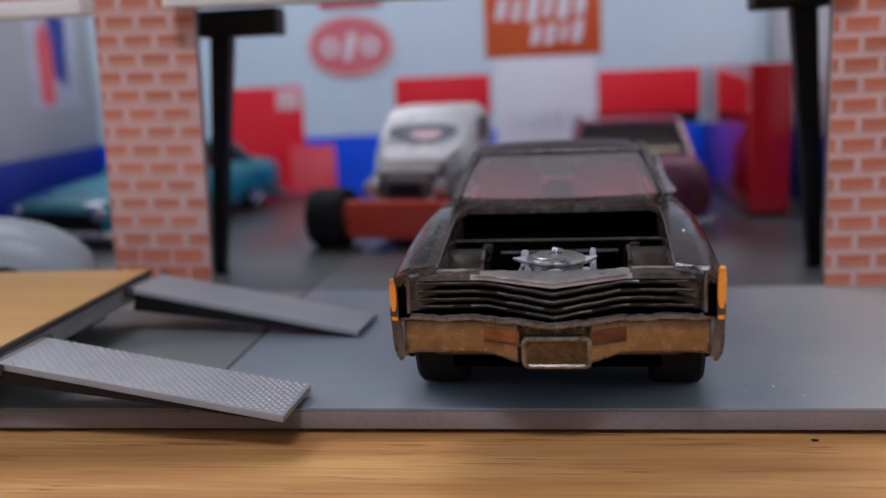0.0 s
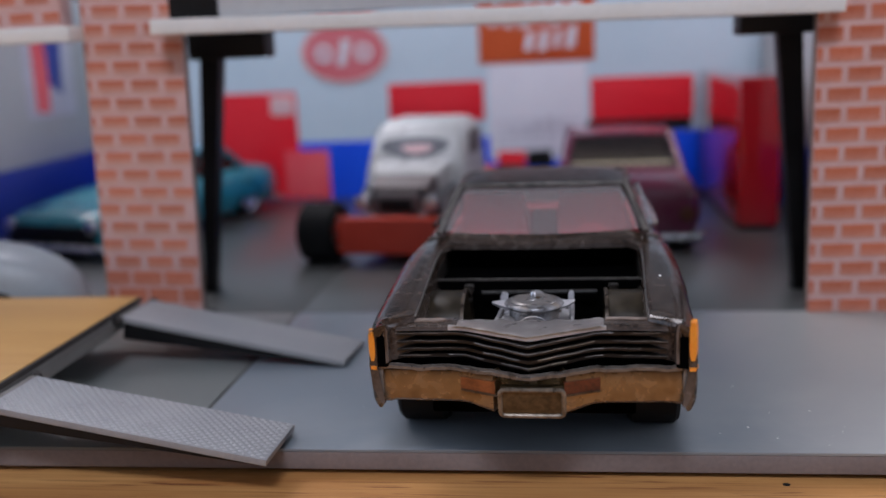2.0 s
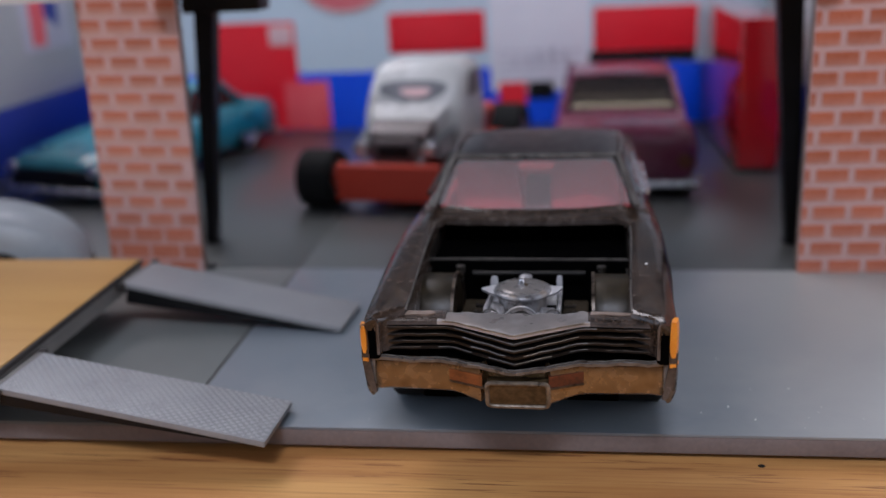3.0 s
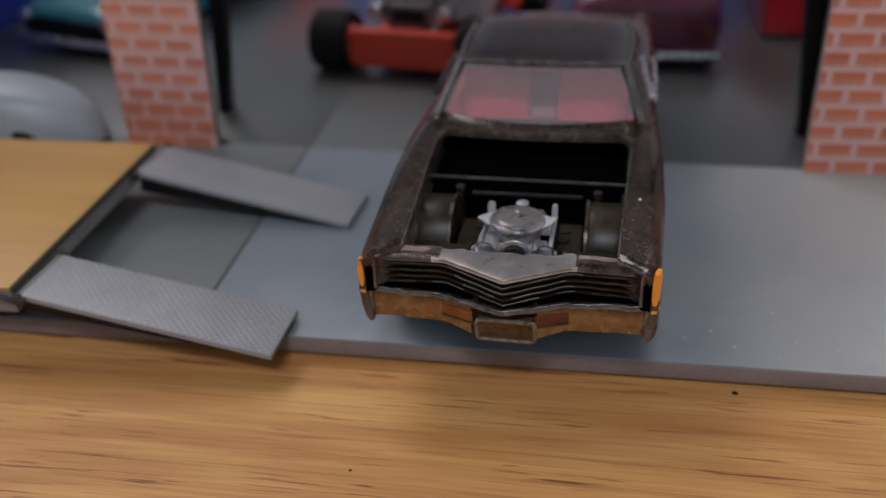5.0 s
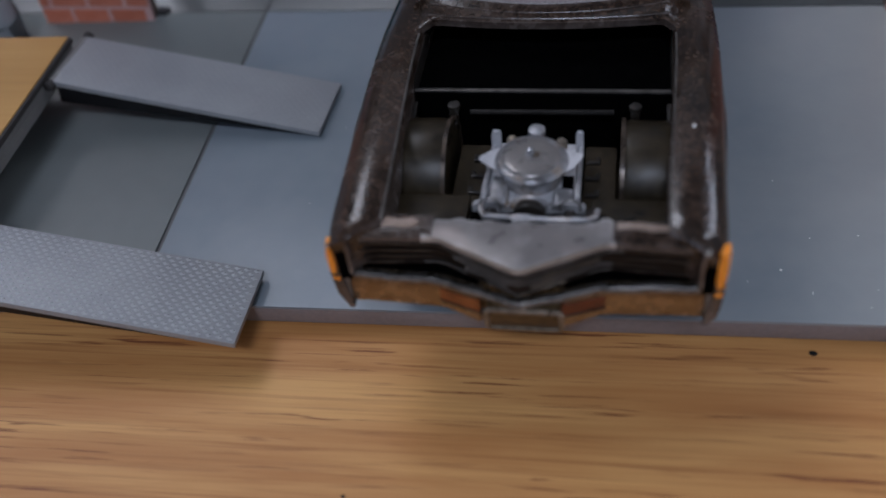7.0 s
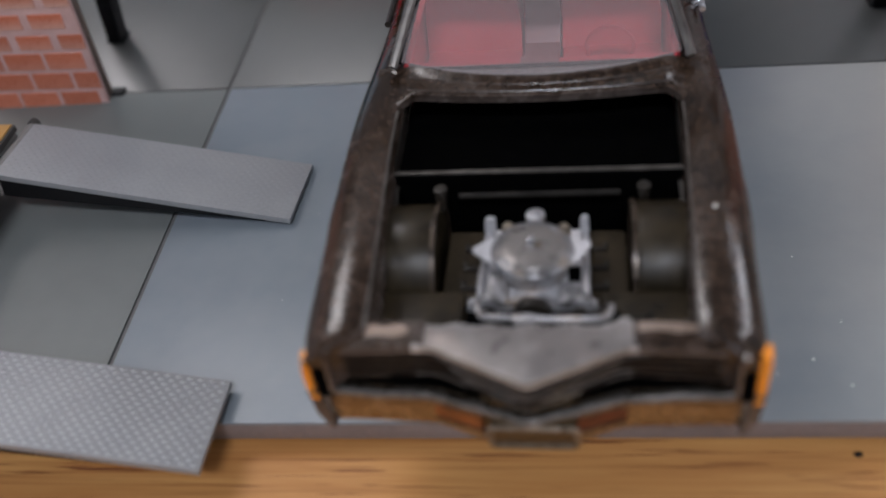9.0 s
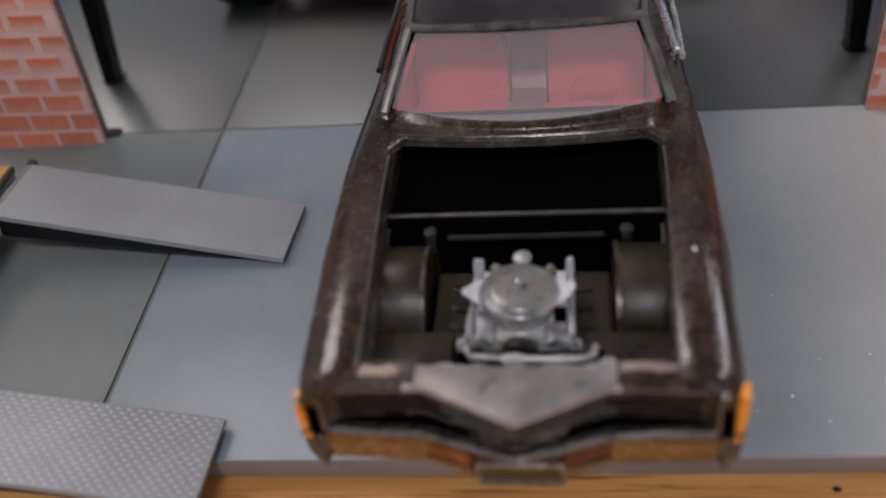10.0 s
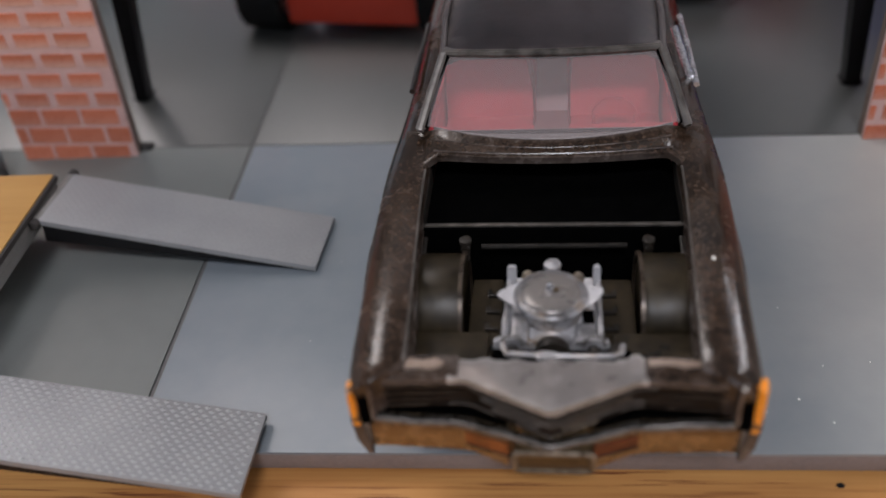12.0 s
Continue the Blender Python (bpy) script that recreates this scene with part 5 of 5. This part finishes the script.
def sedan(label, x, y, rz, length, width, paint, seat, rows, cabin, lamp_end, grille=False):
    """rows: (share of length, share of width, low, top). cabin: four shares of length (base front, roof front, roof rear, base rear), base and roof height."""
    c = thing("toy_car", label, "toy car", x, y, 0, rz, group="parked toy cars")
    w = width / 2
    part("body", loft([ring(s * length, w * k, z0, z1) for s, k, z0, z1 in rows]), paint, c, crease=0.9)
    a, b, d, e, zb, zr = cabin
    wb, wt = w * 0.86, w * 0.74
    A, B, D, E = a * length, b * length, d * length, e * length
    for nm, quad in (("rear_window" if lamp_end < 0.5 and seat is not M_DASH else "windscreen", [[(-wb, A, zb), (wb, A, zb)], [(-wt, B, zr), (wt, B, zr)]]),
                     ("windscreen" if lamp_end < 0.5 and seat is not M_DASH else "rear_window", [[(-wb, E, zb), (wb, E, zb)], [(-wt, D, zr), (wt, D, zr)]]),
                     ("side_window", [[(wb, A, zb), (wb, E, zb)], [(wt, B, zr), (wt, D, zr)]]),
                     ("side_window", [[(-wb, A, zb), (-wb, E, zb)], [(-wt, B, zr), (-wt, D, zr)]])):
        pane = part(nm, sheet(quad, 0.12), M_GLASS_DARK, c)
        pane.visible_shadow = False
    roof = loft([[(u * wt * 1.02, s * length, zr - 0.25 + 0.9 * (1 - u * u) * (0.6 + 0.4 * math.sin(math.pi * i / 6))) for u in span(9, -1, 1)] for i, s in enumerate(span(7, b - 0.01, d + 0.01))], ring=False)
    bmesh.ops.solidify(roof, geom=roof.faces[:], thickness=0.5)
    part("roof", roof, paint, c, crease=0.9)
    for sx in (1, -1):
        for p, q in ((A, B), (E, D)):
            part("roof_pillar", tube([(sx * wb, p, zb - 0.2), (sx * wt, q, zr)], 0.7), paint, c)
        part("roof_pillar", tube([(sx * wb, (B + D) / 2, zb - 0.2), (sx * wt, (B + D) / 2, zr)], 0.5), paint, c)
    part("seat", box(-w * 0.72, w * 0.72, (0.35 * a + 0.65 * e) * length - 2, (0.35 * a + 0.65 * e) * length + 2.5, zb - 3, zb + 2.6, 0.8), seat, c)
    part("seat", box(-w * 0.72, w * 0.72, (0.75 * a + 0.25 * e) * length - 2, (0.75 * a + 0.25 * e) * length + 2.5, zb - 3, zb + 2.6, 0.8), seat, c)
    if grille:
        part("grille", box(-w * 0.86, w * 0.86, -0.55, 0.6, 3.6, 7.4, 0.4), M_BLACK, c, "wide dark grille")
    part("parcel_shelf", box(-w * 0.74, w * 0.74, A + 1.2, A + 4.5, zb - 1.0, zb + 1.6, 0.5), seat, c)
    for s, sgn in ((0.0, -1), (1.0, 1)):
        yy = s * length
        part("bumper", tube([(-w * 1.02, yy - sgn * 3.0, 2.9), (-w * 0.97, yy + sgn * 0.3, 2.7), (0, yy + sgn * 0.9, 2.7), (w * 0.97, yy + sgn * 0.3, 2.7), (w * 1.02, yy - sgn * 3.0, 2.9)], 0.95, 10), M_CHROME, c, "dull chrome bumper")
    for sx in (1, -1):
        part("lamp", cyl("y", (sx * w * 0.8, lamp_end * length, 7.2), 1.5, 1.2, 18, bev=0.3), M_CHROME if lamp_end > 0.5 or seat is M_DASH else M_RUST, c)
        for s in (0.2, 0.79):
            wheel(c, sx * (w - 2.1), s * length, 4.9, 4.0)
    return c


def parked_cars():
    sedan("glossy maroon toy saloon, tail outward, on the garage floor", 27.8, 184.6, -1.0, 71, 28.6, M_MAROON, M_CREAM,
          [(0.0, 0.86, 3.6, 10.5), (0.012, 0.95, 2.8, 12.6), (0.05, 0.99, 2.6, 13.4), (0.2, 1.0, 2.5, 13.9), (0.34, 1.0, 2.5, 13.9), (0.62, 1.0, 2.5, 13.6), (0.92, 0.97, 2.7, 12.4), (0.985, 0.9, 3.0, 11.0), (1.0, 0.82, 3.8, 9.5)],
          (0.24, 0.36, 0.58, 0.72, 13.6, 20.6), 0.0)
    sedan("teal toy saloon with a dark grille, parked in the side bay", -92.9, 186.5, -16.5, 67, 28.5, M_TEAL, M_DASH,
          [(0.0, 0.86, 3.4, 7.6), (0.012, 0.95, 2.8, 8.9), (0.06, 0.99, 2.6, 9.6), (0.3, 1.0, 2.5, 11.6), (0.6, 1.0, 2.5, 13.0), (0.9, 0.99, 2.6, 12.8), (0.985, 0.95, 2.8, 11.6), (1.0, 0.86, 3.6, 9.5)],
          (0.42, 0.52, 0.70, 0.82, 12.2, 18.6), 0.0, True)
    pale = thing("toy_car", "rounded pale grey toy car beside the trailer deck", "toy car", -84.0, 136.2, 0, 1.0, group="parked toy cars")
    secs = []
    for s in span(25, -1, 1):
        k = (1 - abs(s) ** 2.8) ** 0.5 if abs(s) < 1 else 0.0
        w = 1.5 + 5.9 * k
        top = 4.5 + 9.6 * k
        secs.append([(s * 25, -w, 2.2), (s * 25, -w - 0.3, 4.5), (s * 25, -w * 0.97, top - 3.6), (s * 25, -w * 0.85, top - 1.1), (s * 25, -w * 0.5, top), (s * 25, w * 0.5, top), (s * 25, w * 0.85, top - 1.1), (s * 25, w * 0.97, top - 3.6), (s * 25, w + 0.3, 4.5), (s * 25, w, 2.2)])
    part("body", loft(secs), M_PALE, pale, crease=1.0)
    for sx in (-14, 14):
        for yy in (-5.4, 5.4):
            t = part("tyre", cyl("y", (sx, yy, 4.0), 4.0, 3.0, 24, bev=0.5), M_TYRE, pale)
            part("rim", cyl("y", (sx, yy, 4.0), 2.2, 3.3, 20, bev=0.3), M_RIM, t)


def hot_rod():
    c = thing("hot_rod", "toy hot rod with white cab, red chassis, wide black tyres", "toy car", -18.0, 175.0, 0, -9.0)
    part("chassis", merge(box(-10.6, 10.8, 0.0, 3.0, 2.2, 9.4, 0.8), box(-9.0, 9.0, 2.5, 52, 2.4, 6.5, 0.6)), M_RODRED, c, "orange-red plastic chassis and nose")
    cab = bmesh.new()
    secs = []
    for y, w, z0, z1 in ((17.5, 8.8, 7.0, 18.5), (18.5, 10.6, 6.5, 19.5), (21.5, 10.6, 6.5, 22.8), (23.0, 10.4, 6.5, 25.0), (25.5, 10.3, 6.5, 26.0), (36, 10.3, 6.5, 26.0), (39.5, 10.0, 6.5, 24.8), (41.0, 9.4, 7.0, 21.5)):
        secs.append([(w, y, z0), (w * 1.02, y, z0 + 0.4 * (z1 - z0)), (w * 0.96, y, z1 - 3), (w * 0.86, y, z1 - 0.9), (w * 0.7, y, z1), (-w * 0.7, y, z1), (-w * 0.86, y, z1 - 0.9), (-w * 0.96, y, z1 - 3), (-w * 1.02, y, z0 + 0.4 * (z1 - z0)), (-w, y, z0)])
    loft(secs, into=cab)
    part("cab", cab, M_CAB, c, "white painted cab", 0.8)
    oval = [(7.4 * math.cos(a), 2.0 * math.sin(a) + 0.35 * math.cos(2 * a)) for a in span(33, 0, 2 * math.pi)[:-1]]
    part("windscreen", loft([[(x, 18.9 + 0.62 * z + d, 20.9 + z) for x, z in oval] for d in (0.2, 1.2)]), M_RODGLASS, c, "grey oval windscreen")
    # Pink patch in place of the red wall panel visible through the cab.
    part("seat_print", loft([[(0.45 * x + 0.8, 18.82 + 0.28 * z + d, 20.6 + 0.45 * z) for x, z in oval] for d in (-0.15, 0.3)]), M_PINK, c, "pink patch standing for the red panel seen through the cab")
    for s in (1, -1):
        part("side_window", box(*sorted((s * 10.2, s * 10.6)), 25.5, 35, 18.5, 23.6, 0.3), M_DASH, c)
    part("bonnet", loft([[(-6.5, 8, 9.0), (6.5, 8, 9.0), (5.5, 8, 14.0), (-5.5, 8, 14.0)], [(-7.5, 12.4, 8.5), (7.5, 12.4, 8.5), (6.5, 12.4, 16.0), (-6.5, 12.4, 16.0)]]), M_HOOD, c, "dull brown-grey bonnet")
    part("cowl", loft([[(-7.6, 12.4, 8.5), (7.6, 12.4, 8.5), (6.6, 12.4, 16.1), (-6.6, 12.4, 16.1)], [(-9.2, 17.8, 8.0), (9.2, 17.8, 8.0), (8.0, 17.8, 18.4), (-8.0, 17.8, 18.4)]]), M_CAB, c, "white painted cowl")
    part("grille_shell", box(-4.6, 4.6, 5.6, 8.2, 7.5, 13.2, 0.9), M_HOOD, c)
    part("grille_mesh", box(-3.4, 3.4, 5.3, 5.8, 9.6, 12.2, 0.2), M_BLACK, c)
    for s in (1, -1):
        part("strut", tube([(s * 5.5, 4.0, 8.8), (s * 7.5, 8.0, 12.5), (s * 9.5, 17.5, 13.5)], 0.55), M_PALE, c)
        part("headlamp", cyl("y", (s * 7.0, 6.0, 11.5), 1.5, 2.0, 18, bev=0.4), M_CHROME, c)
        wheel(c, s * 14.9, 4.2, 5.8, 7.4)
        wheel(c, s * 14.4, 47.0, 6.6, 7.0)
    part("rear_arm", box(8.8, 13.6, 39.5, 42.5, 3.0, 8.4, 0.5), M_RODRED, c)
    part("rear_bed", box(-9.5, 9.5, 41.5, 55, 6.5, 12.5, 0.8), M_RODRED, c)


def specks():
    """Single bits of dust and grit on the base and the table."""
    bm = bmesh.new()
    rnd = random.Random(9)
    spots = [(24.45, 99.9, 16.62, 0.17), (33.6, 99.5, 0.02, 0.13), (36.0, 96.8, 0.02, 0.09), (41, 104, 0.02, 0.1), (30.5, 98.0, 0.02, 0.08)]
    spots += [(rnd.uniform(-20, 50), rnd.uniform(95, 138), 0.02, rnd.uniform(0.03, 0.07)) for _ in range(26)]
    for x, y, z, r in spots:
        b2 = bmesh.new()
        bmesh.ops.create_icosphere(b2, subdivisions=1, radius=r)
        b2.transform(Matrix.Translation((x, y, z)) @ Matrix.Diagonal((1.0, rnd.uniform(0.6, 1.6), 0.6, 1)))
        merge(bm, b2)
    tagged(part("dust", bm, M_DUST), "scattered pale dust specks on paint and floor", "dust", kind="stuff")
    bm = bmesh.new()
    for x, y, r in ((-3.4, 75.8, 0.16), (35.9, 92.3, 0.3), (-6.5, 62, 0.12), (5, 58, 0.12)):
        b2 = bmesh.new()
        bmesh.ops.create_icosphere(b2, subdivisions=1, radius=r)
        b2.transform(Matrix.Translation((x, y, TABLE_Z + 0.04)) @ Matrix.Diagonal((1.4, 1, 0.5, 1)))
        merge(bm, b2)
    tagged(part("grit", bm, M_BLACK), "few dark grit specks on the table", "dust", kind="stuff")


room()
table()
muscle_car()
trailer()
garage_walls()
locker()
hot_rod()
parked_cars()
post(-1)
post(1)
specks()
base()
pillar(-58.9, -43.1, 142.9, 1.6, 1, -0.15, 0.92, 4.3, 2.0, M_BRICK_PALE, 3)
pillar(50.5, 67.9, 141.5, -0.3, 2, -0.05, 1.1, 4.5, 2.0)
facade()
